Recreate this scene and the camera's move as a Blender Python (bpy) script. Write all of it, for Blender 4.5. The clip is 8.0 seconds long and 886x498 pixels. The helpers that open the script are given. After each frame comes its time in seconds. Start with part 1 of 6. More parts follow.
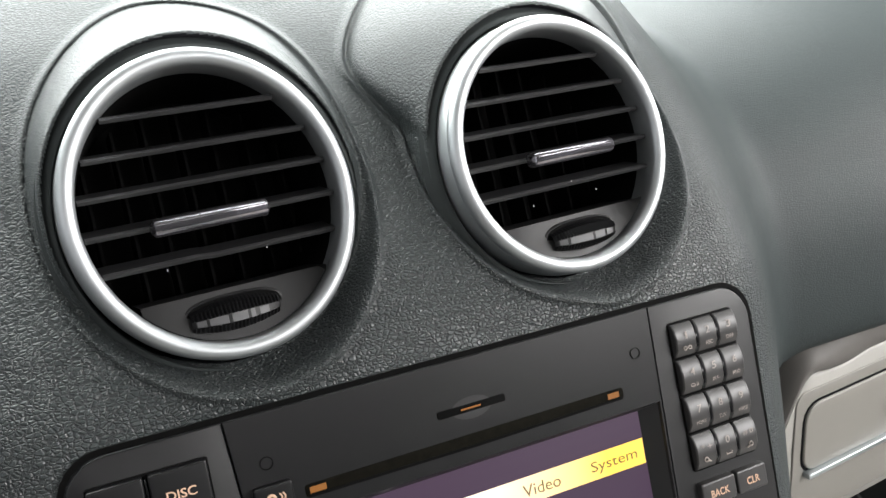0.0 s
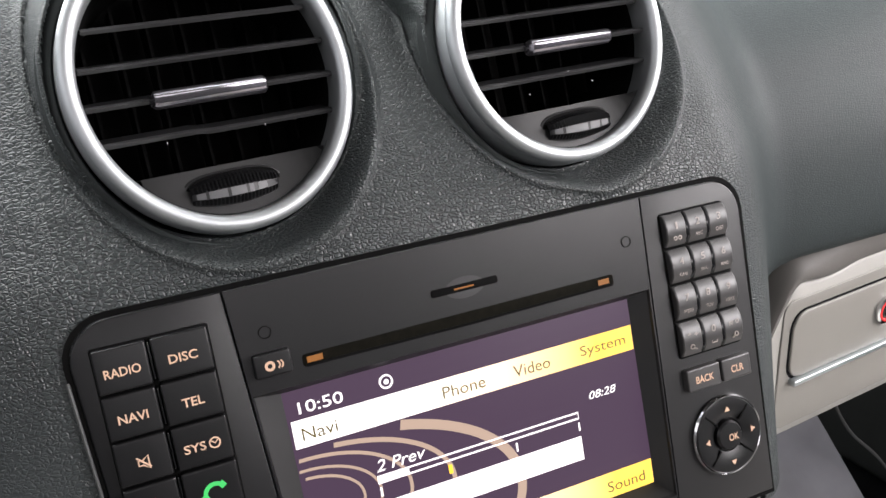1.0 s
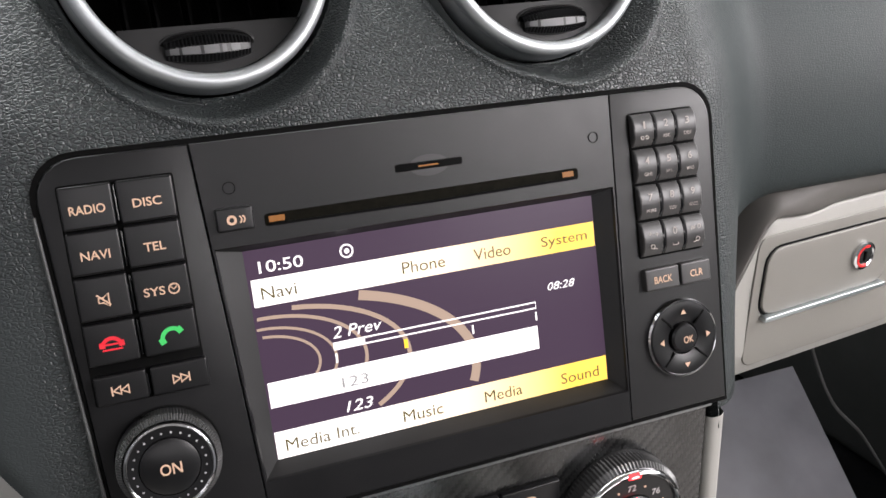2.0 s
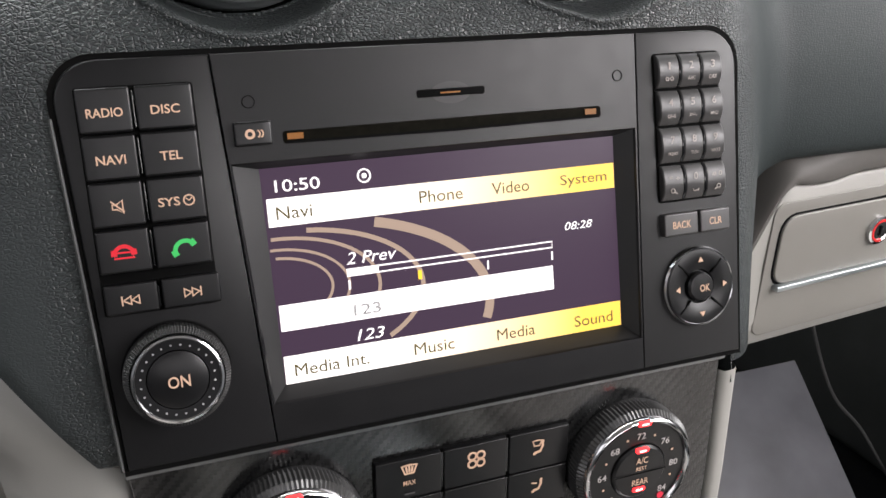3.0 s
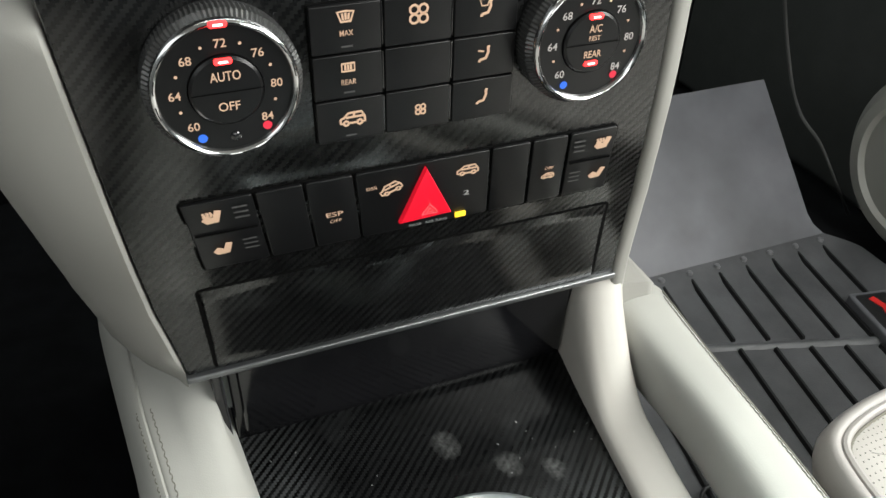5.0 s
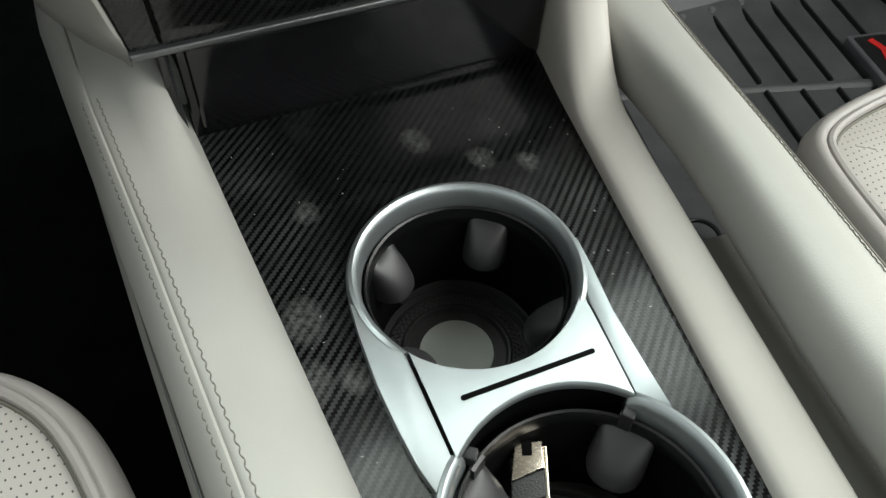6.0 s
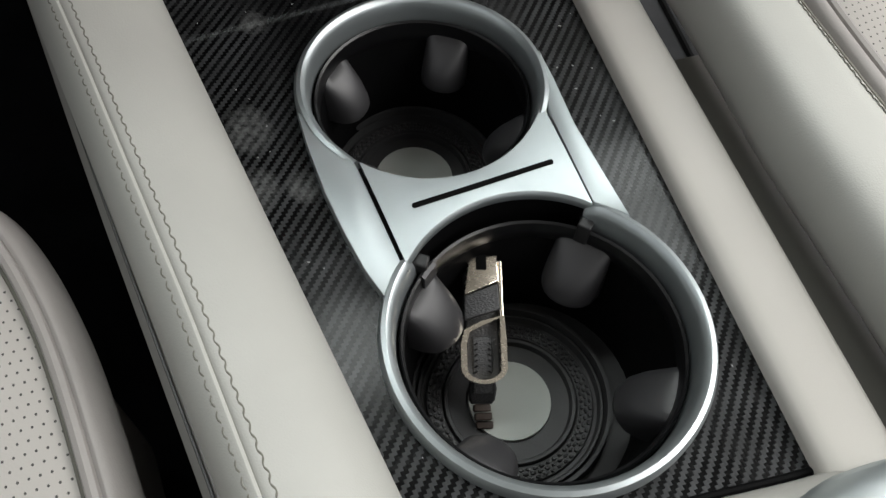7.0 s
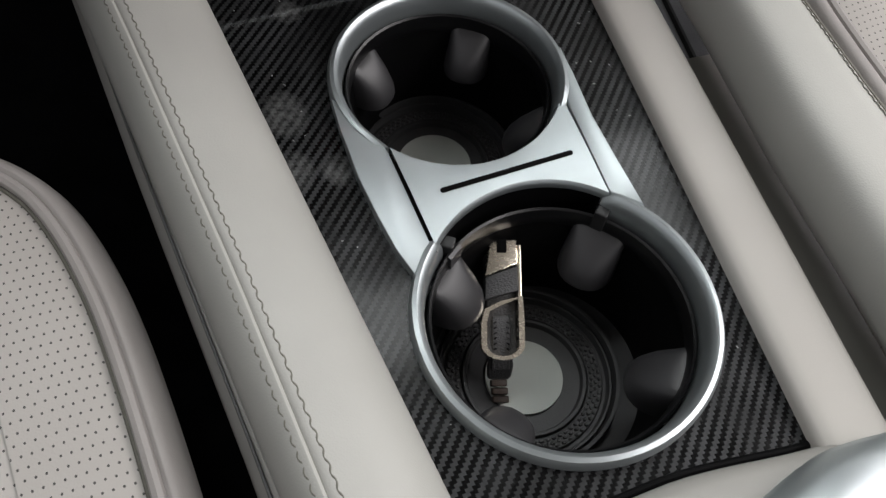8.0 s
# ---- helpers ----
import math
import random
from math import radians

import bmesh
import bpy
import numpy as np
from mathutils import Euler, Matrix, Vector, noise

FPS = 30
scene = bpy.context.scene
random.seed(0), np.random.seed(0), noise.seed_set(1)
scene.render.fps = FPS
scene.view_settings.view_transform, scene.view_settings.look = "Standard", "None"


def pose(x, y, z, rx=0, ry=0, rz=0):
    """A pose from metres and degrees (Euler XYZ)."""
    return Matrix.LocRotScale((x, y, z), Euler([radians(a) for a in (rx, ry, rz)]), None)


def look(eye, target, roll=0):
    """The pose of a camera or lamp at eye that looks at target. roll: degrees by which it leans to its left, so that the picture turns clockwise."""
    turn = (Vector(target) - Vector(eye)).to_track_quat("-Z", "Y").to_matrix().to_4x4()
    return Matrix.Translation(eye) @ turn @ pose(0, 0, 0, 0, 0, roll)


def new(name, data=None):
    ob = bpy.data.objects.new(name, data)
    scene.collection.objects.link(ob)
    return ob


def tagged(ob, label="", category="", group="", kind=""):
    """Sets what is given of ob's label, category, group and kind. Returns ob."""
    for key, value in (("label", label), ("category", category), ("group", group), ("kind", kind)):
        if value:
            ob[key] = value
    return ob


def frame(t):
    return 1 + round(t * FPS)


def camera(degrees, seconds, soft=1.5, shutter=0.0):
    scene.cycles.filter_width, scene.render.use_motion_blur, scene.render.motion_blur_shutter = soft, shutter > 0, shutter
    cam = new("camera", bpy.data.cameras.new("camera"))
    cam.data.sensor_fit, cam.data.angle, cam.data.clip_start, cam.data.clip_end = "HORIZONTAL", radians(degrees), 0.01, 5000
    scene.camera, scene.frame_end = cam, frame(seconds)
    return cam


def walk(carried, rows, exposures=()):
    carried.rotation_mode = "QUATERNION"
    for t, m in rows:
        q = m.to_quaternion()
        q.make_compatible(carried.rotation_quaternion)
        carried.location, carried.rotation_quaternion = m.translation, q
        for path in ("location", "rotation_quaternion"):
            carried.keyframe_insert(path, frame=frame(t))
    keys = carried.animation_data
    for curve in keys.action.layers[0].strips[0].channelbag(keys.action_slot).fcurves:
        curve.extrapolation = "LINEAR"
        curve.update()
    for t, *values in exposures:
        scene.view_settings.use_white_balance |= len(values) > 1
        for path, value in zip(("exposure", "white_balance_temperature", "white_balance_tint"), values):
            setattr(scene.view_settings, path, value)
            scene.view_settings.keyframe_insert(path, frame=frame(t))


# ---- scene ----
cam = camera(56.9, 8.0)
PATH = [
    (0, (-0.102, -0.248, 0.97), (0.604, 1.542, 0.426), -6.2),
    (0.5, (-0.105, -0.245, 0.947), (0.589, 1.515, 0.298), -6.5),
    (1, (-0.107, -0.259, 0.95), (0.572, 1.498, 0.276), -5.5),
    (1.5, (-0.102, -0.274, 0.925), (0.555, 1.482, 0.229), -2.9),
    (1.7, (-0.098, -0.284, 0.921), (0.551, 1.469, 0.21), -2.8),
    (2.8, (-0.11, -0.283, 0.895), (0.534, 1.47, 0.179), -0.3),
    (3, (-0.108, -0.286, 0.89), (0.534, 1.464, 0.165), -0.1),
    (3.5, (-0.109, -0.294, 0.859), (0.519, 1.414, 0.028), 0.3),
    (4, (-0.108, -0.306, 0.841), (0.513, 1.337, -0.116), 0.5),
    (4.2, (-0.105, -0.308, 0.838), (0.516, 1.305, -0.169), 0.8),
    (5.3, (-0.104, -0.316, 0.784), (0.499, 1.08, -0.515), 1.7),
    (5.5, (-0.098, -0.322, 0.77), (0.47, 1.005, -0.614), 1.2),
    (6, (-0.1, -0.334, 0.745), (0.414, 0.815, -0.809), 1.9),
    (6.5, (-0.093, -0.345, 0.724), (0.392, 0.689, -0.917), 2.6),
    (7, (-0.097, -0.358, 0.711), (0.389, 0.579, -0.988), 5.1),
    (7.5, (-0.098, -0.364, 0.708), (0.378, 0.499, -1.033), 6.9),
    (8, (-0.118, -0.363, 0.726), (0.391, 0.538, -0.986), 8.3),
]
walk(cam, [(t, look(eye, target, roll)) for t, eye, target, roll in PATH],
     [(0.0, 0.44, 6500, 10), (0.6, 0.56, 6500, 15), (1.6, 0.48, 6500, 15), (3.0, 0.26, 6500, 14), (4.2, 0.22, 6500, 12), (5.5, 0.62, 6500, 0), (6.0, -0.02, 6500, 2), (6.5, -0.13, 6500, 6), (7.5, -0.50, 6500, 11), (8.0, -0.53, 6500, 13)])

# ---- world and lights ----
world = bpy.data.worlds.new("hall")
scene.world = world
world.use_nodes = True
world.node_tree.nodes["Background"].inputs[0].default_value = (0.80, 0.84, 0.86, 1)
world.node_tree.nodes["Background"].inputs[1].default_value = 0.24


def area_lamp(name, eye, target, w, h, power, color):
    d = bpy.data.lights.new(name, "AREA")
    d.shape, d.size, d.size_y, d.energy, d.color = "RECTANGLE", w, h, power, color
    ob = new(name, d)
    ob.matrix_world = look(eye, target)
    return ob


area_lamp("windscreen_light", (0.05, 0.44, 1.33), (0.05, 0.02, 0.62), 1.35, 0.66, 31, (0.95, 1.0, 0.98))
area_lamp("driver_window_light", (-0.78, -0.30, 1.16), (-0.2, -0.1, 0.5), 1.0, 0.42, 1.7, (0.98, 0.98, 1.0))
area_lamp("passenger_window_light", (0.82, -0.52, 1.13), (0.22, -0.15, 0.42), 1.4, 0.44, 24, (1.0, 0.98, 0.965))
# unseen fill behind the view, added to brighten the dashboard front
area_lamp("rear_fill_light", (-0.15, -1.60, 1.22), (0.0, 0.0, 0.80), 1.1, 0.30, 3.2, (1.0, 0.98, 0.98))

# ---- materials ----
def nodes_of(name):
    m = bpy.data.materials.new(name)
    m.use_nodes = True
    nt = m.node_tree
    return m, nt, nt.nodes["Principled BSDF"]


def mth(nt, op, a, b=None):
    n = nt.nodes.new("ShaderNodeMath")
    n.operation = op
    for i, v in enumerate((a, b)):
        if v is None:
            continue
        if isinstance(v, (int, float)):
            n.inputs[i].default_value = v
        else:
            nt.links.new(v, n.inputs[i])
    return n.outputs[0]


def mixc(nt, fac, a, b):
    n = nt.nodes.new("ShaderNodeMix")
    n.data_type = "RGBA"
    nt.links.new(fac, n.inputs[0])
    for i, v in ((6, a), (7, b)):
        if isinstance(v, tuple):
            n.inputs[i].default_value = (*v, 1)
        else:
            nt.links.new(v, n.inputs[i])
    return n.outputs[2]


def tex(nt, kind, co, scale, detail=4.0):
    if kind == "hide":
        # flat cells of uneven outline, parted by fine creases
        wob = nt.nodes.new("ShaderNodeTexNoise")
        wob.inputs["Scale"].default_value = scale * 0.55
        nt.links.new(co, wob.inputs["Vector"])
        add = nt.nodes.new("ShaderNodeVectorMath")
        add.operation = "MULTIPLY_ADD"
        nt.links.new(wob.outputs["Color"], add.inputs[0])
        add.inputs[1].default_value = (0.0014, 0.0014, 0.0014)
        nt.links.new(co, add.inputs[2])
        cell = nt.nodes.new("ShaderNodeTexVoronoi")
        cell.feature = "DISTANCE_TO_EDGE"
        cell.inputs["Scale"].default_value = scale
        nt.links.new(add.outputs[0], cell.inputs["Vector"])
        crease = nt.nodes.new("ShaderNodeMapRange")
        crease.interpolation_type = "SMOOTHSTEP"
        crease.inputs[1].default_value, crease.inputs[2].default_value = 0.0, 0.26
        nt.links.new(cell.outputs["Distance"], crease.inputs[0])
        return mth(nt, "ADD", crease.outputs[0], mth(nt, "MULTIPLY", wob.outputs["Fac"], 0.5))
    n = nt.nodes.new("ShaderNodeTexNoise" if kind == "noise" else "ShaderNodeTexVoronoi")
    n.inputs["Scale"].default_value = scale
    if kind == "noise":
        n.inputs["Detail"].default_value = detail
    nt.links.new(co, n.inputs["Vector"])
    return n.outputs["Fac"] if kind == "noise" else n.outputs["Distance"]


def ramp(nt, fac, lo, hi):
    n = nt.nodes.new("ShaderNodeMapRange")
    n.inputs[1].default_value, n.inputs[2].default_value = lo, hi
    nt.links.new(fac, n.inputs[0])
    return n.outputs[0]


def coords(nt):
    return nt.nodes.new("ShaderNodeTexCoord").outputs["Object"]


def bump(nt, bsdf, height, strength, dist):
    n = nt.nodes.new("ShaderNodeBump")
    n.inputs["Strength"].default_value, n.inputs["Distance"].default_value = strength, dist
    nt.links.new(height, n.inputs["Height"])
    nt.links.new(n.outputs[0], bsdf.inputs["Normal"])


def surface(name, color, rough=0.5, metal=0.0, var=0.12, vscale=25, grain=900, gkind="noise", gstr=0.15, gdist=0.0004, rvar=0.08, spec=0.5, coat=0.0):
    m, nt, b = nodes_of(name)
    co = coords(nt)
    v = ramp(nt, tex(nt, "noise", co, vscale), 0.3, 0.7)
    dark = tuple(c * (1 - var) for c in color)
    lite = tuple(min(1.0, c * (1 + var)) for c in color)
    nt.links.new(mixc(nt, v, dark, lite), b.inputs["Base Color"])
    r = nt.nodes.new("ShaderNodeMapRange")
    r.inputs[3].default_value, r.inputs[4].default_value = rough - rvar, rough + rvar
    nt.links.new(tex(nt, "noise", co, vscale * 5), r.inputs[0])
    nt.links.new(r.outputs[0], b.inputs["Roughness"])
    b.inputs["Metallic"].default_value = metal
    b.inputs["Specular IOR Level"].default_value = spec
    b.inputs["Coat Weight"].default_value = coat
    b.inputs["Coat Roughness"].default_value = 0.08
    if gstr:
        bump(nt, b, tex(nt, gkind, co, grain), gstr, gdist)
    return m


def wrinkled(name, low, high, rough, spec):
    """Soft-touch dashboard skin: pinched grain, crease shade put into colour, paler on its ridges."""
    m, nt, b = nodes_of(name)
    sq = nt.nodes.new("ShaderNodeVectorMath")
    sq.operation = "MULTIPLY"
    nt.links.new(coords(nt), sq.inputs[0])
    sq.inputs[1].default_value = (0.72, 1.05, 1.05)
    co = sq.outputs[0]
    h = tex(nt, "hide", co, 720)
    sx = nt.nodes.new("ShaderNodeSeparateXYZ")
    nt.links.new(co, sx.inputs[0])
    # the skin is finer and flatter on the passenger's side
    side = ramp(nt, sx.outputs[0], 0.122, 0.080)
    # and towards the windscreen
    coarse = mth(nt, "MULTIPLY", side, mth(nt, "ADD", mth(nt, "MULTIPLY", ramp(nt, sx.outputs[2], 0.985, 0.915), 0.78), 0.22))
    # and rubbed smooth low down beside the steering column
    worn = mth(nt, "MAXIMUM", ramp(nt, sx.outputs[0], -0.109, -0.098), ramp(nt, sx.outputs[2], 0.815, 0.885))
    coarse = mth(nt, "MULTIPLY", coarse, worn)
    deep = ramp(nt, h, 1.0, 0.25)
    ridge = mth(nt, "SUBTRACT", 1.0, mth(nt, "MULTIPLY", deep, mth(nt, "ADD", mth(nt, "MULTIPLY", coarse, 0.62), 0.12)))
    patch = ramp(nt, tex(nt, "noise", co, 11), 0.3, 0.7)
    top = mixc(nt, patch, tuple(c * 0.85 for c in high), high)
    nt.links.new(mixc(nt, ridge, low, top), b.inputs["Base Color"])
    r = nt.nodes.new("ShaderNodeMapRange")
    r.inputs[3].default_value, r.inputs[4].default_value = rough + 0.12, rough - 0.04
    nt.links.new(ridge, r.inputs[0])
    nt.links.new(mth(nt, "ADD", r.outputs[0], mth(nt, "MULTIPLY", coarse, -0.14)), b.inputs["Roughness"])
    # weaker gloss on the passenger's side puts its dimmer light into the skin
    nt.links.new(mth(nt, "ADD", mth(nt, "MULTIPLY", side, spec * 0.75), spec * 0.25), b.inputs["Specular IOR Level"])
    bump(nt, b, mth(nt, "MULTIPLY", h, mth(nt, "ADD", mth(nt, "MULTIPLY", coarse, 0.85), 0.15)), 0.9, 0.00046)
    return m


def carbon(name, axes, lift=1.0, sheen=0.42, scuffs=(), coat=0.22):
    """Carbon-fibre film, two-by-two twill, under a scuffed gloss coat."""
    m, nt, b = nodes_of(name)
    co = coords(nt)
    sp = nt.nodes.new("ShaderNodeSeparateXYZ")
    nt.links.new(co, sp.inputs[0])
    s = 0.00145
    u = mth(nt, "DIVIDE", sp.outputs[axes[0]], s)
    v = mth(nt, "DIVIDE", sp.outputs[axes[1]], s)
    d = mth(nt, "SUBTRACT", mth(nt, "FLOOR", u), mth(nt, "FLOOR", v))
    w = mth(nt, "LESS_THAN", mth(nt, "FLOORED_MODULO", d, 4.0), 1.5)
    big = ramp(nt, tex(nt, "noise", co, 35), 0.35, 0.7)
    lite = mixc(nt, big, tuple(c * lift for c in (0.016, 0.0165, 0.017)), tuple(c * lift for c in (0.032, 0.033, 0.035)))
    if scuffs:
        # weave's view-dependent sheen put into the colour: faded in the tray's front middle
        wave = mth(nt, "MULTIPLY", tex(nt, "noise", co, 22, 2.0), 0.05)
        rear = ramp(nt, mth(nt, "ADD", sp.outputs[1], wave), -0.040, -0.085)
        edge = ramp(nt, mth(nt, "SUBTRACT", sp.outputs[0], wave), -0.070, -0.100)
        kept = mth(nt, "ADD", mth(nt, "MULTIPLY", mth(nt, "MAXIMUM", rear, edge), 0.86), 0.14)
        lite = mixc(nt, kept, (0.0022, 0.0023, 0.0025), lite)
    weave = mixc(nt, w, (0.0022, 0.0023, 0.0025), lite)
    rub = None
    for sx, sy, sr in scuffs:
        # dull rubbed spots in the film, broken up by fine noise
        dx = mth(nt, "DIVIDE", mth(nt, "SUBTRACT", sp.outputs[0], sx), sr)
        dy = mth(nt, "DIVIDE", mth(nt, "SUBTRACT", sp.outputs[1], sy), sr * 1.3)
        d2 = mth(nt, "ADD", mth(nt, "MULTIPLY", dx, dx), mth(nt, "MULTIPLY", dy, dy))
        one = ramp(nt, mth(nt, "ADD", d2, mth(nt, "MULTIPLY", tex(nt, "noise", co, 110, 3.0), 1.5)), 1.7, 0.4)
        rub = one if rub is None else mth(nt, "MAXIMUM", rub, one)
    if rub is not None:
        rub = mth(nt, "MULTIPLY", rub, ramp(nt, tex(nt, "noise", co, 420, 6.0), 0.25, 0.75))
        weave = mixc(nt, mth(nt, "MULTIPLY", rub, 0.25), weave, (0.42, 0.43, 0.42))
    smear = ramp(nt, tex(nt, "noise", co, 26, 5.0), 0.56, 0.80)
    weave = mixc(nt, mth(nt, "MULTIPLY", smear, 0.03), weave, (0.40, 0.42, 0.42))
    nt.links.new(weave, b.inputs["Base Color"])
    nt.links.new(mth(nt, "ADD", mth(nt, "MULTIPLY", mth(nt, "MULTIPLY", w, sheen), mth(nt, "ADD", mth(nt, "MULTIPLY", big, 0.75), 0.25)), 0.08), b.inputs["Specular IOR Level"])
    sc = ramp(nt, tex(nt, "noise", co, 60, 8.0), 0.45, 0.75)
    r = nt.nodes.new("ShaderNodeMapRange")
    r.inputs[3].default_value, r.inputs[4].default_value = 0.20, 0.42
    nt.links.new(sc, r.inputs[0])
    nt.links.new(mth(nt, "ADD", r.outputs[0], mth(nt, "MULTIPLY", w, 0.16)), b.inputs["Roughness"])
    fu = mth(nt, "ABSOLUTE", mth(nt, "SUBTRACT", mth(nt, "FRACT", u), 0.5))
    h = mth(nt, "ADD", mth(nt, "MULTIPLY", w, 0.7), mth(nt, "MULTIPLY", fu, -0.6))
    bump(nt, b, h, 0.6, 0.0003)
    b.inputs["Coat Weight"].default_value = coat
    b.inputs["Coat Roughness"].default_value = 0.12
    return m


def glow(name, color, strength, base=(0.02, 0.02, 0.02)):
    m, nt, b = nodes_of(name)
    b.inputs["Base Color"].default_value = (*base, 1)
    b.inputs["Emission Color"].default_value = (*color, 1)
    b.inputs["Emission Strength"].default_value = strength
    b.inputs["Roughness"].default_value = 0.4
    b.inputs["Specular IOR Level"].default_value = 0.15
    return m


def bar_glow(name, strength):
    """Menu bar of the screen: white light that turns amber towards its right end."""
    m, nt, b = nodes_of(name)
    sp = nt.nodes.new("ShaderNodeSeparateXYZ")
    nt.links.new(coords(nt), sp.inputs[0])
    f = ramp(nt, sp.outputs[0], -0.03, 0.055)
    b.inputs["Base Color"].default_value = (0.02, 0.02, 0.02, 1)
    nt.links.new(mixc(nt, f, (1.0, 0.97, 0.92), (1.0, 0.62, 0.06)), b.inputs["Emission Color"])
    b.inputs["Emission Strength"].default_value = strength
    return m


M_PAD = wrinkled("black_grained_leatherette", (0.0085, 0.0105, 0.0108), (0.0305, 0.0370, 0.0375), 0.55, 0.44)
M_SMOOTH = surface("dark_grey_soft_plastic", (0.045, 0.047, 0.046), 0.5, var=0.1, grain=2200, gstr=0.2, gdist=0.0002)
M_FACE = surface("black_matt_plastic", (0.005, 0.005, 0.0055), 0.36, spec=0.28, var=0.15, grain=3000, gstr=0.12, gdist=0.0001)
M_FACE2 = surface("charcoal_matt_plastic", (0.013, 0.013, 0.0135), 0.45, spec=0.35, var=0.12, grain=3000, gstr=0.1, gdist=0.0001)
M_BTN = surface("black_button_plastic", (0.0045, 0.0045, 0.005), 0.33, spec=0.32, var=0.15, grain=2500, gstr=0.1, gdist=0.0001)
# near-black for gaps and hollows, their shade put into the colour
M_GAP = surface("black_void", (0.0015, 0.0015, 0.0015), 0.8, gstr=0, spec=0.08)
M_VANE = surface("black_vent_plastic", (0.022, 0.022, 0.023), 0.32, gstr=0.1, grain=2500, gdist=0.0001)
M_RING = surface("satin_dark_silver", (0.42, 0.44, 0.45), 0.50, metal=0.95, var=0.05, grain=4000, gstr=0.04, gdist=0.0001)
M_DCHROME = surface("dark_chrome", (0.22, 0.21, 0.23), 0.13, metal=0.9, var=0.05, gstr=0, rvar=0.04)
M_SCOOP = surface("smooth_black_leatherette", (0.034, 0.039, 0.039), 0.58, spec=0.14, var=0.10, vscale=40, grain=1500, gstr=0.22, gdist=0.0002)
M_SKIRT = surface("ribbed_dial_plastic", (0.034, 0.034, 0.034), 0.30, spec=0.6, var=0.1, gstr=0)
M_MARK = surface("grey_wheel_mark", (0.075, 0.075, 0.078), 0.5, gstr=0)
M_TRIM = surface("dull_grey_metal_trim", (0.17, 0.175, 0.18), 0.36, metal=0.9, var=0.15, vscale=60, gstr=0)
# paler and glossier than the buttons, caught light put into the keys
M_KEYCAP = surface("lit_key_plastic", (0.022, 0.021, 0.021), 0.42, spec=0.6, var=0.12, grain=3000, gstr=0.1, gdist=0.0001)
M_KEYP = surface("faint_key_print", (0.24, 0.21, 0.19), 0.5, gstr=0)
M_DIM = surface("dim_grey_print", (0.06, 0.06, 0.06), 0.5, gstr=0)
M_SILVER = surface("satin_silver_paint", (0.385, 0.42, 0.43), 0.39, metal=0.85, var=0.07, grain=4000, gstr=0.06, gdist=0.0001)
M_CHROME = surface("polished_chrome", (0.62, 0.62, 0.63), 0.14, metal=1.0, var=0.03, gstr=0, rvar=0.04)
M_BEIGE = surface("pale_stone_leather", (0.355, 0.352, 0.328), 0.5, var=0.06, vscale=12, grain=1400, gkind="voronoi", gstr=0.18, gdist=0.0003)
M_RAIL = surface("pale_blush_plastic", (0.42, 0.400, 0.370), 0.5, var=0.05, vscale=10, grain=1800, gstr=0.2, gdist=0.0002)
M_BEIGEP = surface("pale_stone_plastic", (0.255, 0.248, 0.231), 0.5, var=0.05, vscale=10, grain=1800, gstr=0.25, gdist=0.0002)
M_CARPET = surface("black_carpet", (0.006, 0.006, 0.007), 0.95, var=0.4, grain=1500, gstr=0.8, gdist=0.002, spec=0.1)
M_RUBBER = surface("black_rubber", (0.008, 0.008, 0.0085), 0.5, spec=0.35, var=0.2, vscale=40, grain=900, gstr=0.3, gdist=0.0004)
M_SEAT = surface("pale_taupe_leather", (0.275, 0.256, 0.245), 0.48, var=0.08, vscale=16, grain=1200, gkind="voronoi", gstr=0.2, gdist=0.0003)
# the surround's beige darkened: shade under the pad put into the roll
M_ROLL = surface("shaded_soft_roll", (0.088, 0.083, 0.078), 0.58, spec=0.2, var=0.06, vscale=12, grain=1800, gstr=0.2, gdist=0.0002)
M_LID = surface("stone_grey_plastic", (0.165, 0.158, 0.143), 0.45, var=0.06, vscale=12, grain=1800, gstr=0.2, gdist=0.0002)
# one mat rubber in two tones: shaded floor sheet, lit toe panel
M_MATD = surface("shaded_mat_rubber", (0.068, 0.068, 0.073), 0.5, var=0.25, vscale=18, grain=500, gstr=0.5, gdist=0.0008)
M_MAT = surface("lit_mat_rubber", (0.105, 0.104, 0.115), 0.5, var=0.3, vscale=9, grain=700, gstr=0.3, gdist=0.0006)
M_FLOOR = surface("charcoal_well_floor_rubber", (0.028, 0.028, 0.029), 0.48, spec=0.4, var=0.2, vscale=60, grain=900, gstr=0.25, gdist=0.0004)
# blacker than the floor rubber, the wells' shade put into the colour
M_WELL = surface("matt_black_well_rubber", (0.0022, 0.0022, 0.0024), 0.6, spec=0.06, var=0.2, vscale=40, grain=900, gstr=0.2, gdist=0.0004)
M_RUBGREY = surface("grey_rubber_tongue", (0.023, 0.0225, 0.024), 0.45, var=0.2, grain=1500, gstr=0.1, gdist=0.0002)
M_CELLS = surface("cell_textured_rubber", (0.030, 0.030, 0.031), 0.42, var=0.2, vscale=40, grain=850, gkind="voronoi", gstr=0.8, gdist=0.0007)
M_COASTER = surface("pale_grey_felt_disc", (0.42, 0.44, 0.41), 0.7, var=0.08, grain=2000, gstr=0.3, gdist=0.0003)
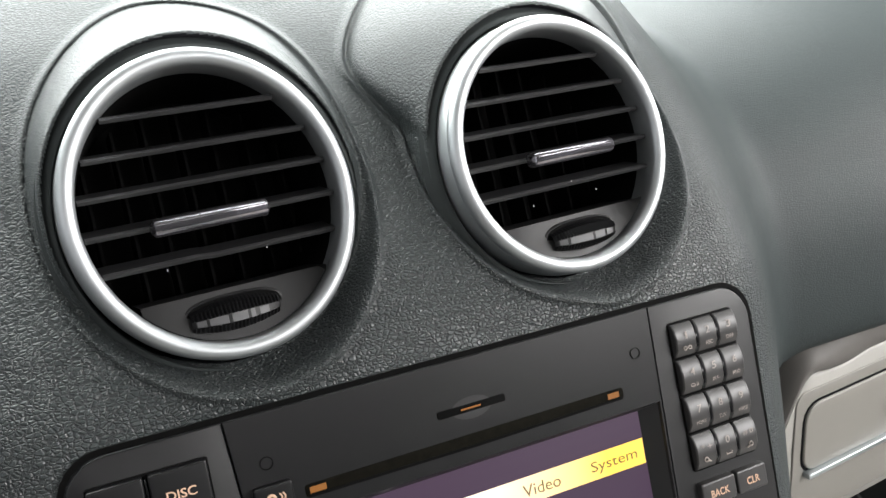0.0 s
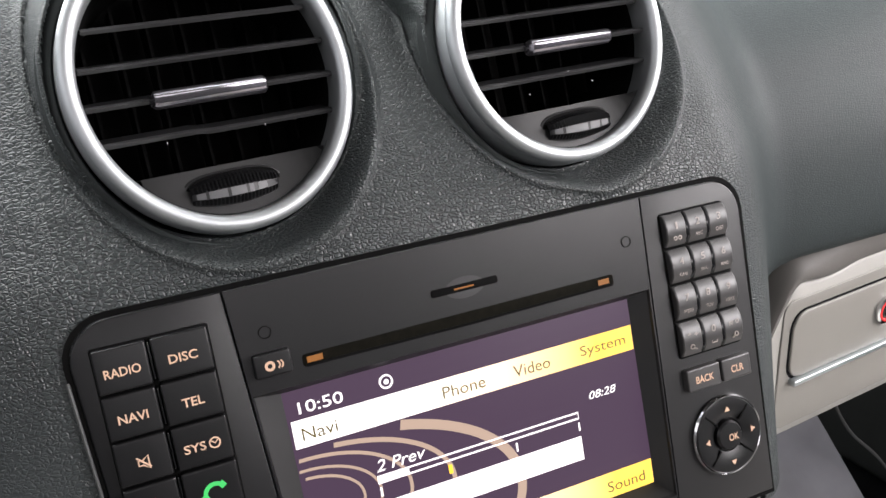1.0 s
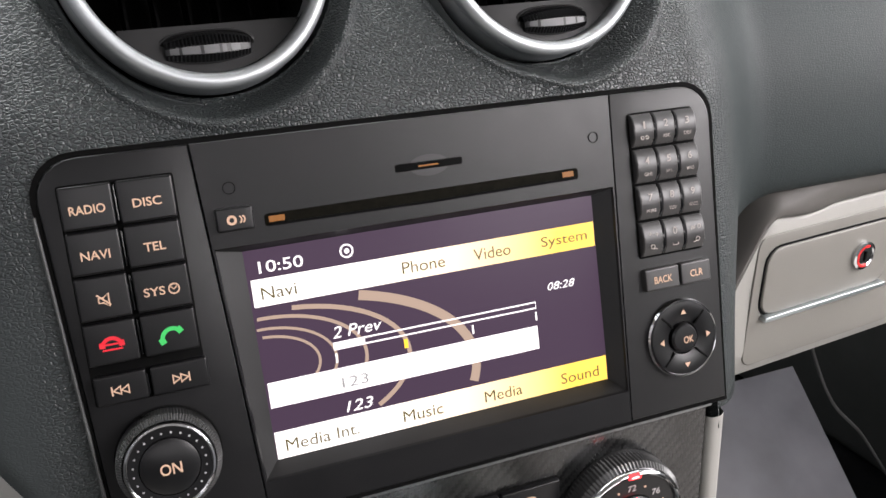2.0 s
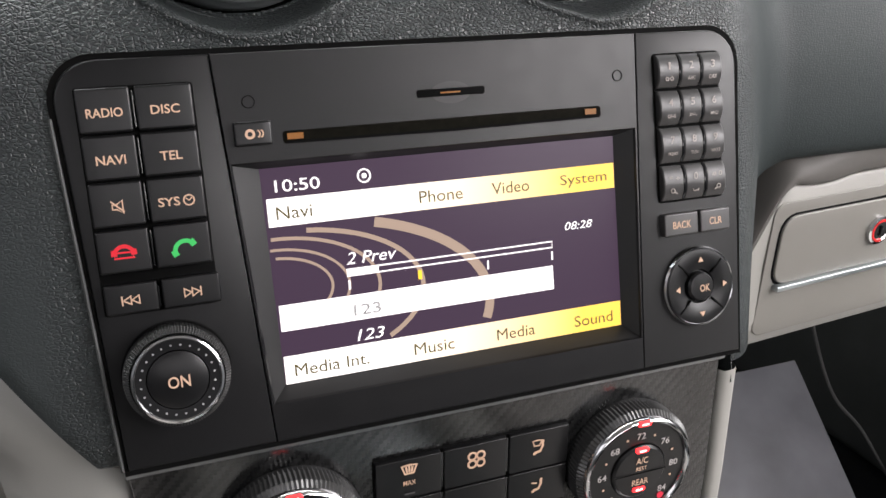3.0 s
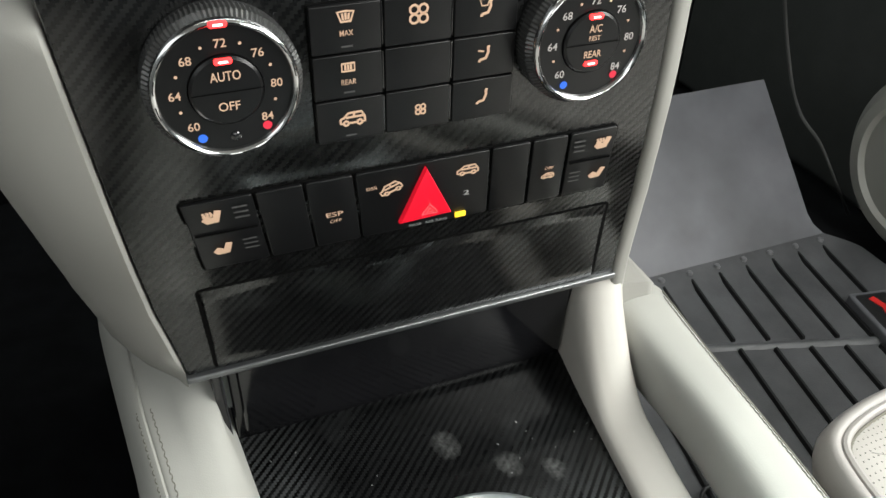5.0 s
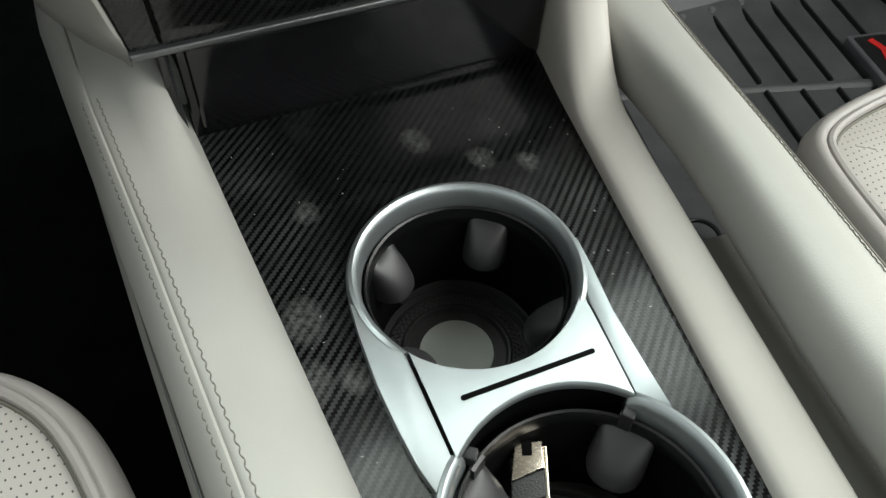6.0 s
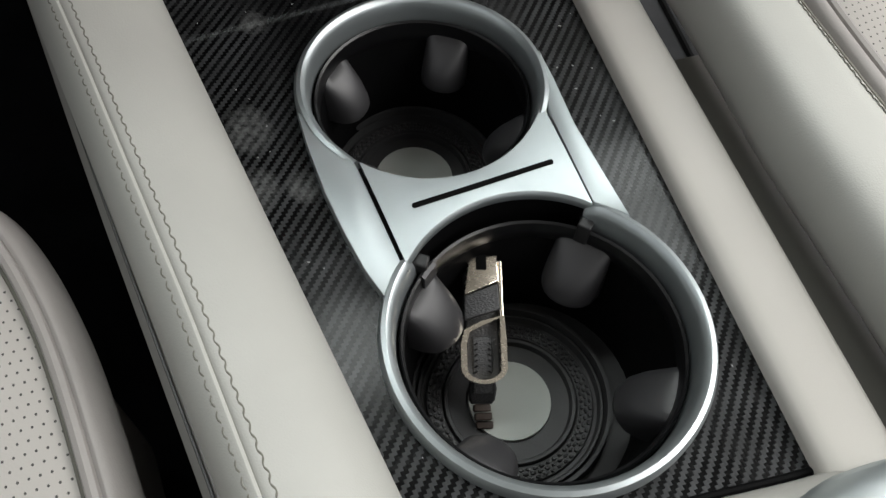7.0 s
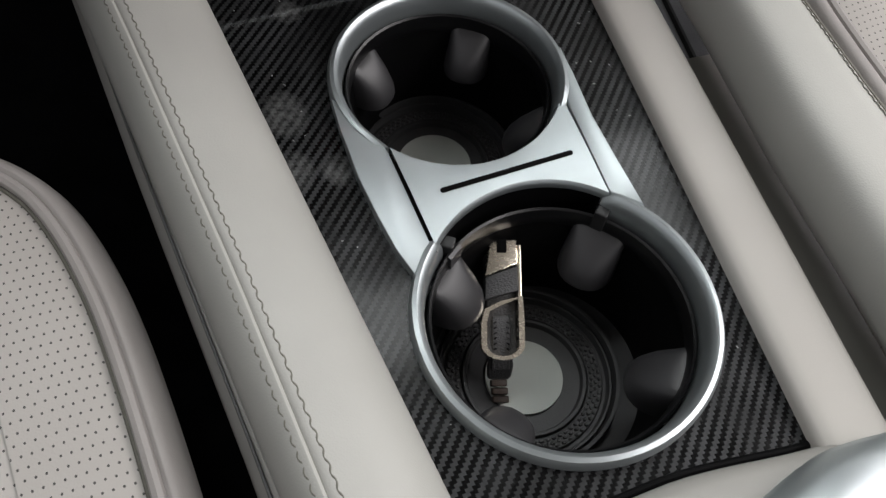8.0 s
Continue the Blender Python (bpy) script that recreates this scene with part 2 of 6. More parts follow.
# the same film twice: its sheen put into lift, paler flat, darker upright
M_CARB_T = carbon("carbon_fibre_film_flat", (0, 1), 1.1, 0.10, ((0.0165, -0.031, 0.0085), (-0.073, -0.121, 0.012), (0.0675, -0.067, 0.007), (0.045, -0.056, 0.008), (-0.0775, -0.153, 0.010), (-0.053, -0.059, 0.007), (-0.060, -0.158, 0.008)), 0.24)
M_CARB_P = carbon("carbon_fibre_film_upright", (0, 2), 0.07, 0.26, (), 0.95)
M_GLOSS = surface("gloss_black_plastic", (0.006, 0.006, 0.007), 0.14, var=0.2, gstr=0, coat=0.4)
M_AMBER = glow("amber_backlit_lettering", (0.85, 0.55, 0.39), 0.25, (0.40, 0.27, 0.19))
M_WHITE = glow("pale_dial_print", (0.8, 0.75, 0.7), 0.05, (0.38, 0.36, 0.35))
M_PRINT = surface("grey_print", (0.33, 0.33, 0.33), 0.6, gstr=0)
M_GREEN = glow("green_call_symbol", (0.05, 0.75, 0.16), 0.7)
M_RED = glow("red_call_symbol", (0.9, 0.012, 0.03), 0.75)
M_LED = glow("red_indicator_light", (1.0, 0.025, 0.028), 3.0)
M_LEDW = glow("red_indicator_core", (1.0, 0.42, 0.40), 4.2)
M_YEL = glow("yellow_indicator_light", (1.0, 0.62, 0.03), 1.3)
M_BLUE = glow("blue_dot", (0.03, 0.16, 0.9), 0.9)
M_REDDOT = glow("red_dot", (0.85, 0.02, 0.06), 0.8)
M_HAZ = surface("red_hazard_plastic", (0.85, 0.006, 0.028), 0.32, var=0.06, gstr=0)
M_HAZ.node_tree.nodes["Principled BSDF"].inputs["Emission Color"].default_value = (1.0, 0.01, 0.04, 1)
M_HAZ.node_tree.nodes["Principled BSDF"].inputs["Emission Strength"].default_value = 0.22
M_HAZL = surface("pink_hazard_line", (0.8, 0.25, 0.27), 0.4, gstr=0)
M_LCD = glow("violet_black_screen", (0.060, 0.036, 0.062), 1.0, (0.004, 0.004, 0.005))
M_LCD.node_tree.nodes["Principled BSDF"].inputs["Specular IOR Level"].default_value = 0.12
M_BAR = bar_glow("menu_bar_light", 1.25)
M_WBAR = glow("white_screen_light", (1.0, 0.96, 0.95), 1.3)
M_ARC = glow("tan_screen_arc", (0.50, 0.36, 0.27), 0.85)
M_INK = surface("dark_screen_ink", (0.10, 0.075, 0.02), 0.6, gstr=0)
M_STITCH = surface("grey_beige_thread", (0.125, 0.118, 0.098), 0.7, gstr=0)
M_STEEL = surface("worn_gold_steel", (0.86, 0.78, 0.66), 0.26, metal=1.0, var=0.08, vscale=120, grain=1500, gstr=0.02, gdist=0.0002)
M_BLKLEA = surface("black_worn_leather", (0.02, 0.02, 0.021), 0.5, var=0.3, vscale=150, grain=1200, gkind="voronoi", gstr=0.6, gdist=0.0004)
M_BROWN = surface("brown_strap_leather", (0.035, 0.022, 0.016), 0.5, var=0.3, vscale=150, grain=1500, gstr=0.4, gdist=0.0003)
M_TIP = surface("grey_rubber_tip", (0.13, 0.13, 0.137), 0.45, gstr=0)
M_CRIMSON = surface("red_badge_paint", (0.55, 0.02, 0.02), 0.4, gstr=0)
M_AMBERSLOT = glow("amber_slot_light", (0.85, 0.30, 0.02), 0.28)
M_BRISTLE = surface("olive_black_slot_felt", (0.006, 0.0055, 0.004), 0.9, spec=0.05, var=0.3, vscale=300, grain=2500, gstr=0.6, gdist=0.0004)

# ---- mesh helpers ----
WM = {}


def thing(name, m=Matrix(), label="", category="", group="", kind=""):
    ob = new(name)
    ob.empty_display_size = 0.01
    ob.matrix_world = m
    WM[ob] = m.copy()
    return tagged(ob, label, category, group, kind)


def part(name, bm, material, parent=None, label="", m=None, sharp=35):
    me = bpy.data.meshes.new(name)
    bmesh.ops.recalc_face_normals(bm, faces=bm.faces)
    bm.to_mesh(me)
    bm.free()
    for p in me.polygons:
        p.use_smooth = len(p.vertices) <= 4 and p.material_index == 0
        p.material_index = 0
    me.set_sharp_from_angle(angle=radians(sharp))
    me.materials.append(material)
    ob = new(name, me)
    if parent is not None:
        ob.parent = parent
        m = WM[parent].copy() if m is None else m
        ob.matrix_basis = WM[parent].inverted() @ m
    else:
        m = Matrix() if m is None else m
        ob.matrix_world = m
    WM[ob] = m.copy()
    return tagged(ob, label)


def warp(bm, f):
    for v in bm.verts:
        v.co = Vector(f(*v.co))
    return bm


def loft(rings, closed=True, caps=True, bm=None):
    bm = bm or bmesh.new()
    vs = [[bm.verts.new(p) for p in r] for r in rings]
    n = len(rings[0])
    for a, b in zip(vs, vs[1:]):
        for i in range(n if closed else n - 1):
            j = (i + 1) % n
            bm.faces.new((a[i], a[j], b[j], b[i]))
    if caps and closed:
        for r in (vs[0], vs[-1]):
            bm.faces.new(r)
    return bm


def outline(w, h, r, seg=4):
    """Corner-rounded rectangle round the origin, counter-clockwise."""
    r = min(r, w / 2 - 1e-5, h / 2 - 1e-5)
    out = []
    for cx, cy, a0 in ((w / 2 - r, h / 2 - r, 0), (-w / 2 + r, h / 2 - r, 90), (-w / 2 + r, -h / 2 + r, 180), (w / 2 - r, -h / 2 + r, 270)):
        for i in range(seg + 1):
            a = radians(a0 + 90 * i / seg)
            out.append((cx + r * math.cos(a), cy + r * math.sin(a)))
    return out


def tile(x0, x1, y0, y1, z0, z1, r=0.001, bev=0.0006, bm=None, seg=4, crown=0.0):
    """A bevelled plate from z0 to z1 with rounded corners."""
    w, h, cx, cy = x1 - x0, y1 - y0, (x0 + x1) / 2, (y0 + y1) / 2
    rings = []
    for inset, z in ((0, z0), (0, z1 - bev), (bev * 0.134, z1 - bev * 0.5), (bev * 0.5, z1 - bev * 0.134), (bev, z1)):
        rings.append([(cx + px, cy + py, z) for px, py in outline(w - 2 * inset, h - 2 * inset, max(r - inset, 0.0002), seg)])
    if crown:
        rings.append([(cx + px * 0.75, cy + py * 0.75, z1 + crown) for px, py in outline(w - 2 * bev, h - 2 * bev, max(r - bev, 0.0002), seg)])
    bm = loft(rings, bm=bm, caps=False)
    bm.verts.ensure_lookup_table()
    # flat top and underside in level strips
    n = len(rings[0])
    q = n // 4
    order = [(3 * q + i, 3 * q - 1 - i) for i in range(q)] + [(i, 2 * q - 1 - i) for i in range(q)]
    base = len(bm.verts) - n * len(rings)
    for first in (base, len(bm.verts) - n):
        for (a, b), (c, d) in zip(order, order[1:]):
            f = bm.faces.new([bm.verts[first + k] for k in (a, c, d, b)])
            f.material_index = 1
    return bm


def poly_plate(pts, z0, z1, bev=0.0005, bm=None):
    """A flat plate of any convex-ish outline, its top edge eased."""
    c = Vector((sum(p[0] for p in pts) / len(pts), sum(p[1] for p in pts) / len(pts)))
    def ins(p, d):
        q = Vector(p) - c
        return c + q * (1 - d / max(q.length, 1e-6))
    rings = [[(p[0], p[1], z0) for p in pts]]
    rings += [[(*ins(p, bev * (1 - math.cos(radians(a)))), z1 - bev * (1 - math.sin(radians(a)))) for p in pts] for a in (0, 30, 60, 90)]
    return loft(rings, bm=bm)


def lathe(profile, seg=48, a0=0.0, a1=360.0, bm=None, ox=0.0, oy=0.0):
    """Turns (radius, height) points round the local z axis."""
    full = abs(a1 - a0 - 360) < 1e-6
    n = seg if full else seg + 1
    rings = []
    for i in range(n):
        a = radians(a0 + (a1 - a0) * i / seg)
        rings.append([(ox + r * math.cos(a), oy + r * math.sin(a), z) for r, z in profile])
    bm = bm or bmesh.new()
    vs = [[bm.verts.new(p) for p in r] for r in rings]
    for i in range(len(vs) if full else len(vs) - 1):
        a, b = vs[i], vs[(i + 1) % len(vs)]
        for k in range(len(profile) - 1):
            bm.faces.new((a[k], b[k], b[k + 1], a[k + 1]))
    if not full:
        for r in (vs[0], vs[-1]):
            if len(r) > 2:
                bm.faces.new(r)
    bmesh.ops.remove_doubles(bm, verts=bm.verts, dist=1e-7)
    return bm


def stroke(pts, width, z0, z1, bm=None, closed=False):
    """A flat ribbon along a polyline."""
    bm = bm or bmesh.new()
    P = [Vector(p) for p in pts]
    n = len(P)
    L, R = [], []
    for i, p in enumerate(P):
        if closed:
            d = P[(i + 1) % n] - P[i - 1]
        else:
            d = P[min(i + 1, n - 1)] - P[max(i - 1, 0)]
        d.normalize()
        o = Vector((-d.y, d.x)) * width / 2
        L.append(p + o)
        R.append(p - o)
    top = [(bm.verts.new((*a, z1)), bm.verts.new((*b, z1)), bm.verts.new((*a, z0)), bm.verts.new((*b, z0))) for a, b in zip(L, R)]
    rng = range(n if closed else n - 1)
    for i in rng:
        a, b = top[i], top[(i + 1) % n]
        bm.faces.new((a[0], a[1], b[1], b[0]))
        bm.faces.new((a[1], a[3], b[3], b[1]))
        bm.faces.new((a[2], a[0], b[0], b[2]))
    if not closed:
        for e in (top[0], top[-1]):
            bm.faces.new((e[0], e[1], e[3], e[2]))
    return bm


def arc(cx, cy, r, a0, a1, n=14, ry=None):
    ry = r if ry is None else ry
    return [(cx + r * math.cos(radians(a0 + (a1 - a0) * i / n)), cy + ry * math.sin(radians(a0 + (a1 - a0) * i / n))) for i in range(n + 1)]


def tube(pts, radius, seg=10, bm=None):
    P = [Vector(p) for p in pts]
    rings = []
    for i, p in enumerate(P):
        d = (P[min(i + 1, len(P) - 1)] - P[max(i - 1, 0)]).normalized()
        a = d.cross(Vector((0, 0, 1)) if abs(d.z) < 0.9 else Vector((1, 0, 0))).normalized()
        b = d.cross(a)
        rad = radius(i / (len(P) - 1)) if callable(radius) else radius
        rings.append([p + a * rad * math.cos(2 * math.pi * k / seg) + b * rad * math.sin(2 * math.pi * k / seg) for k in range(seg)])
    return loft(rings, bm=bm)


GLYPHS = {}


def letters(body, cx, cy, w, h, z, slant=0.0, spacing=1.0, bm=None, weight=0.007):
    """Lettering in the built-in font, fitted to a box of w by h round (cx, cy) at height z."""
    key = (body, slant, spacing, weight)
    if key not in GLYPHS:
        cu = bpy.data.curves.new("lettering", "FONT")
        cu.body, cu.shear, cu.space_character = body, slant, spacing
        cu.resolution_u = 3
        cu.offset = weight
        ob = bpy.data.objects.new("lettering", cu)
        scene.collection.objects.link(ob)
        bpy.context.view_layer.update()
        me = bpy.data.meshes.new_from_object(ob.evaluated_get(bpy.context.evaluated_depsgraph_get()))
        GLYPHS[key] = ([tuple(v.co) for v in me.vertices], [tuple(p.vertices) for p in me.polygons])
        bpy.data.objects.remove(ob)
        bpy.data.curves.remove(cu)
        bpy.data.meshes.remove(me)
    vs, fs = GLYPHS[key]
    x0, x1 = min(v[0] for v in vs), max(v[0] for v in vs)
    y0, y1 = min(v[1] for v in vs), max(v[1] for v in vs)
    bm = bm or bmesh.new()
    made = [bm.verts.new((cx + ((v[0] - x0) / (x1 - x0) - 0.5) * w, cy + ((v[1] - y0) / (y1 - y0) - 0.5) * h, z)) for v in vs]
    for f in fs:
        try:
            bm.faces.new([made[i] for i in f])
        except ValueError:
            pass
    return bm


def disc(cx, cy, r, z, n=20, bm=None):
    bm = bm or bmesh.new()
    bm.faces.new([bm.verts.new((cx + r * math.cos(2 * math.pi * i / n), cy + r * math.sin(2 * math.pi * i / n), z)) for i in range(n)])
    return bm


def smoothstep(t):
    t = max(0.0, min(1.0, t))
    return t * t * (3 - 2 * t)


def curve_at(table, t):
    """Smooth value of a small table of (t, value), sorted by t."""
    if t <= table[0][0]:
        return table[0][1]
    for (a, va), (b, vb) in zip(table, table[1:]):
        if t <= b:
            return va + (vb - va) * (t - a) / (b - a)
    return table[-1][1]

# ---- dashboard ----
CENTRE = [(-0.030, 0.700), (-0.0126, 0.780), (0.005, 0.851), (0.022, 0.880), (0.050, 0.918), (0.076, 0.950), (0.108, 0.980), (0.158, 1.010), (0.25, 1.040), (0.42, 1.070), (0.64, 1.110)]
PASSENGER = [(0.100, 0.764), (0.069, 0.771), (0.067, 0.814), (0.080, 0.860), (0.110, 0.902), (0.158, 0.937), (0.225, 0.967), (0.31, 0.995), (0.39, 1.025), (0.48, 1.060), (0.64, 1.110)]
VENTS = ((-0.0715, 0.0310, 0.9180), (0.0640, 0.0315, 0.9170))
# half width and half height of each ring against a round one, and its lean
OVALS = ((0.942, 1.028, radians(6.2)), (0.978, 0.998, radians(9.0)))


def to_ring(k, u, v):
    """From the vent's own plane to the ring taken as round."""
    a, b, th = OVALS[k]
    c, s = math.cos(th), math.sin(th)
    return (u * c + v * s) / a, (-u * s + v * c) / b


def from_ring(k, u, v):
    a, b, th = OVALS[k]
    c, s = math.cos(th), math.sin(th)
    return u * a * c - v * b * s, u * a * s + v * b * c


def smooth_table(tab, t):
    """Catmull-Rom through evenly keyed points, t from 0 to 1."""
    n = len(tab) - 1
    f = max(0.0, min(0.99999, t)) * n
    i = int(f)
    f -= i
    p = [Vector(tab[max(0, min(n, j))]) for j in (i - 1, i, i + 1, i + 2)]
    return 0.5 * (2 * p[1] + (p[2] - p[0]) * f + (2 * p[0] - 5 * p[1] + 4 * p[2] - p[3]) * f * f + (3 * p[1] - p[0] - 3 * p[2] + p[3]) * f ** 3)


def vent_rim(k, dx, dz):
    """Radius of the pressed rim round a vent, wider above it than below."""
    u, v = to_ring(k, dx, dz * 1.036)
    r = math.hypot(u, v)
    if k == 0:
        rim = 0.0612 + 0.0085 * smoothstep(v / 0.06) * (1 - 0.5 * smoothstep(-u / 0.05)) - 0.0022 * smoothstep(-v / 0.05) * smoothstep(-u / 0.04)
    else:
        rim = 0.0622 + 0.022 * smoothstep(v / 0.06) - 0.0060 * smoothstep(-u / 0.04) * smoothstep(0.5 - v / 0.04)
        lean = -(u + 0.45 * v) / max(r, 1e-6)
        if lean > 0.2:
            cut = 0.0470 / lean
            rim = (rim + cut - math.sqrt((rim - cut) ** 2 + 0.000024)) / 2
    return r, (rim + 0.0588 + math.sqrt((rim - 0.0588) ** 2 + 0.000002)) / 2


def dash_point(x, t):
    if x < -0.1165:
        low = 0.0285 * smoothstep((-0.1165 - x) / 0.008) + min(0.13, 1.45 * max(0.0, -0.139 - x))
        t = low + (1 - low) * t
    elif x > 0.1255:
        low = 0.018 * (1 - smoothstep((x - 0.155) / 0.03))
        t = low + (1 - low) * t
    c = smooth_table(CENTRE, t)
    p = smooth_table(PASSENGER, t)
    if t < 0.1:
        p = p - Vector((0.0, 0.060 * (1 - t / 0.1) * (1 - smoothstep((x - 0.195) / 0.045))))
    if x > 0:
        w = smoothstep((x - 0.125) / 0.10)
        q = c.lerp(p, w)
    else:
        back = max(0.0, -0.125 - x)
        q = c + Vector((min(0.10, 5.0 * back * back), 0.0))
    y, z = q
    # collars round the vents: the pad falls away to a rim, then runs to the back of the ring
    for k, (vx, vy, vz) in enumerate(VENTS):
        dx, dz = x - vx, z - vz
        r, rim = vent_rim(k, dx, dz)
        target = vy + 0.27 * (z - vz) + 0.10 * dx + (0.0098 if k else 0.0105)
        if r < rim:
            f = min(1.0, (rim - r) / max(0.0004, rim - 0.0572))
            y = y + (target - y) * f ** 0.9 
        if abs(r - rim) < 0.008:
            deep = 1.0 + 0.6 * smoothstep(dz / 0.05)
            y -= 0.0020 * deep * math.exp(-((r - rim - 0.0011) / 0.0016) ** 2)
            y += 0.0017 * deep * math.exp(-((r - rim + 0.0016) / 0.0015) ** 2)
            if k == 0:
                y -= 0.0013 * math.exp(-((r - rim + 0.0056) / 0.0013) ** 2)
    # bay for the infotainment unit
    y += 0.0018 * smoothstep((0.885 - z) / 0.02)
    if -0.1325 + 0.0064 * smoothstep((0.848 - z) / 0.15) < x < 0.1250 and z < 0.8465 - 0.009 * smoothstep((-0.1230 - x) / 0.010):
        y += 0.022
    return Vector((x, y, z))


def steps(stops):
    out = []
    for a, b, n in stops:
        out += [a + (b - a) * i / n for i in range(n)]
    return out + [stops[-1][1]]


def build_dash():
    bm = bmesh.new()
    xs = steps(((-0.55, -0.16, 14), (-0.16, 0.16, 540), (0.16, 0.26, 16), (0.26, 0.95, 20)))
    ts = steps(((0.0, 0.18, 14), (0.18, 0.70, 280), (0.70, 1.0, 16)))
    grid = []
    for x in xs:
        col = [dash_point(x, t) for t in ts]
        under = [col[0] + Vector((0, d, h)) for d, h in ((0.09, 0.012), (0.012, -0.003), (0.003, -0.0025))]
        grid.append([bm.verts.new(p) for p in under + col])
    ts = [0, 0, 0] + ts
    for a, b in zip(grid, grid[1:]):
        for j in range(len(ts) - 1):
            q = (a[j], b[j], b[j + 1], a[j + 1])
            c = sum((v.co for v in q), Vector()) / 4
            if any(math.hypot(*to_ring(k, c.x - vx, (c.z - vz) * 1.036)) < 0.0562 and c.z < 0.985 for k, (vx, vy, vz) in enumerate(VENTS)):
                continue
            face = bm.faces.new(q)
            for k, (vx, vy, vz) in enumerate(VENTS):
                r, rim = vent_rim(k, c.x - vx, c.z - vz)
                if r < rim - 0.0006 and c.z < 1.0:
                    face.material_index = 1
    return bm


dash = thing("dashboard", label="black grained leatherette dashboard with two round vent pockets", category="dashboard", kind="structure")
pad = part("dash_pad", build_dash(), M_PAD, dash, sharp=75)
pad.data.materials.append(M_SCOOP)


def vent_matrix(c, k=0.27, m=0.10):
    n = Vector((m, -1, k)).normalized()
    x = Vector((1, m, 0)).normalized()
    y = n.cross(x)
    return Matrix.Translation(c) @ Matrix((x, y, n)).transposed().to_4x4()


def build_vent(k, px, pz, hx0, hx1, wheel_x):
    """A vent: an oval ring and, a little off its middle by (px, pz), the slats with their grip and thumbwheel."""
    m = vent_matrix(VENTS[k])
    v = thing("air_vent", m, "round black slatted dashboard air vent with a satin silver ring", "air vent", "round dashboard vents")
    deep = 0.0098 if k else 0.0105

    def oval(bm):
        return warp(bm, lambda x, y, z: (*from_ring(k, x, y), z))

    def span(y, rad):
        """Left and right end of a level line inside the ring."""
        xs = [i * 0.0001 for i in range(-560, 561) if math.hypot(*to_ring(k, i * 0.0001, y)) < rad]
        return xs[0], xs[-1]

    part("pocket_lip", oval(lathe([(0.0598, -deep - 0.0034), (0.0574, -deep - 0.0006), (0.0560, -deep + 0.0008), (0.0548, -deep + 0.0010), (0.0542, -deep), (0.0540, -deep - 0.003), (0.0540, -0.028), (0.0490, -0.036)], 96, ox=0.0016, oy=-0.0012)), M_SCOOP, v, "black rim of the vent pocket", sharp=50)
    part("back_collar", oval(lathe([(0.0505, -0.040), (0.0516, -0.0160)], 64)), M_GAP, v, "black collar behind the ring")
    ring = [(0.0516, -0.0165), (0.0522, -0.0110), (0.0518, -0.0055)] + [(0.0487 + 0.0030 * math.cos(radians(a)), -0.0006 + 0.0036 * math.sin(radians(a))) for a in range(-40, 171, 15)] + [(0.0457, -0.0022), (0.0455, -0.010)]
    part("trim_ring", oval(lathe(ring, 128)), M_RING, v, "satin silver ring")
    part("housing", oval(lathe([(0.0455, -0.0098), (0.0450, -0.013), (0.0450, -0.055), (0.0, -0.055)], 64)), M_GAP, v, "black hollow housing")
    for i in range(5):
        y = 0.0335 - 0.0124 * i + pz
        x0, x1 = span(y + 0.001, 0.0452)
        ends = [x0, x1] if i < 4 or k else [x0, x0 + 0.030, x0 + 0.036, x1]
        rows = []
        for x in ends:
            dip = 0.0 if i < 4 or k or x < x0 + 0.033 else 0.0016
            rows.append([(x, y + dy - dip * 0.3, dz - dip) for dy, dz in ((-0.0007, -0.0040), (0.0002, -0.0030), (0.0012, -0.0038), (0.0042, -0.0170), (0.0034, -0.0172), (0.0002, -0.006))])
        part("slat", loft(rows), M_VANE, v)
    # rear vanes in gap black: the housing's inner shade painted onto them
    for i in range(7):
        x = -0.036 + 0.012 * i + 0.0006 * (i % 2)
        half = math.sqrt(0.0425 ** 2 - x * x)
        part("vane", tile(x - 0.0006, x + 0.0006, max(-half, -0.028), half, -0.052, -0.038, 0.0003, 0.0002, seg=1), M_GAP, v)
    # lower apron with the thumbwheel
    pts = [from_ring(k, 0.0453 * math.cos(radians(a)), 0.0453 * math.sin(radians(a))) for a in range(217, 324, 6)]
    bm = bmesh.new()
    top = [bm.verts.new((q[0], q[1], -0.003)) for q in pts]
    n = len(pts)
    level = [(pts[0][0] + (pts[-1][0] - pts[0][0]) * i / (n - 1), -0.0283 + pz) for i in range(n)]
    crest = [bm.verts.new((*q, -0.0065)) for q in level]
    inner = [bm.verts.new((q[0], q[1] + 0.001, -0.030)) for q in level]
    for a, b in ((top, crest), (crest, inner)):
        for i in range(n - 1):
            bm.faces.new((a[i], a[i + 1], b[i + 1], b[i]))
    part("apron", bm, M_FACE2, v, "dark grey apron")
    wx, wy = wheel_x + px, -0.0372 + pz
    # eyelid round the wheel, then the dark slot
    lid = lambda rx, ry, z: [(wx + rx * math.copysign(abs(math.cos(radians(a))) ** 0.7, math.cos(radians(a))), wy + ry * math.copysign(abs(math.sin(radians(a))) ** 0.8, math.sin(radians(a))), z) for a in range(0, 360, 10)]
    part("wheel_bezel", loft([lid(0.0186, 0.0072, -0.0062), lid(0.0180, 0.0069, -0.0050), lid(0.0171, 0.0064, -0.0048), lid(0.0166, 0.0060, -0.0060)], caps=False), M_FACE2, v, "dark grey wheel bezel", sharp=60)
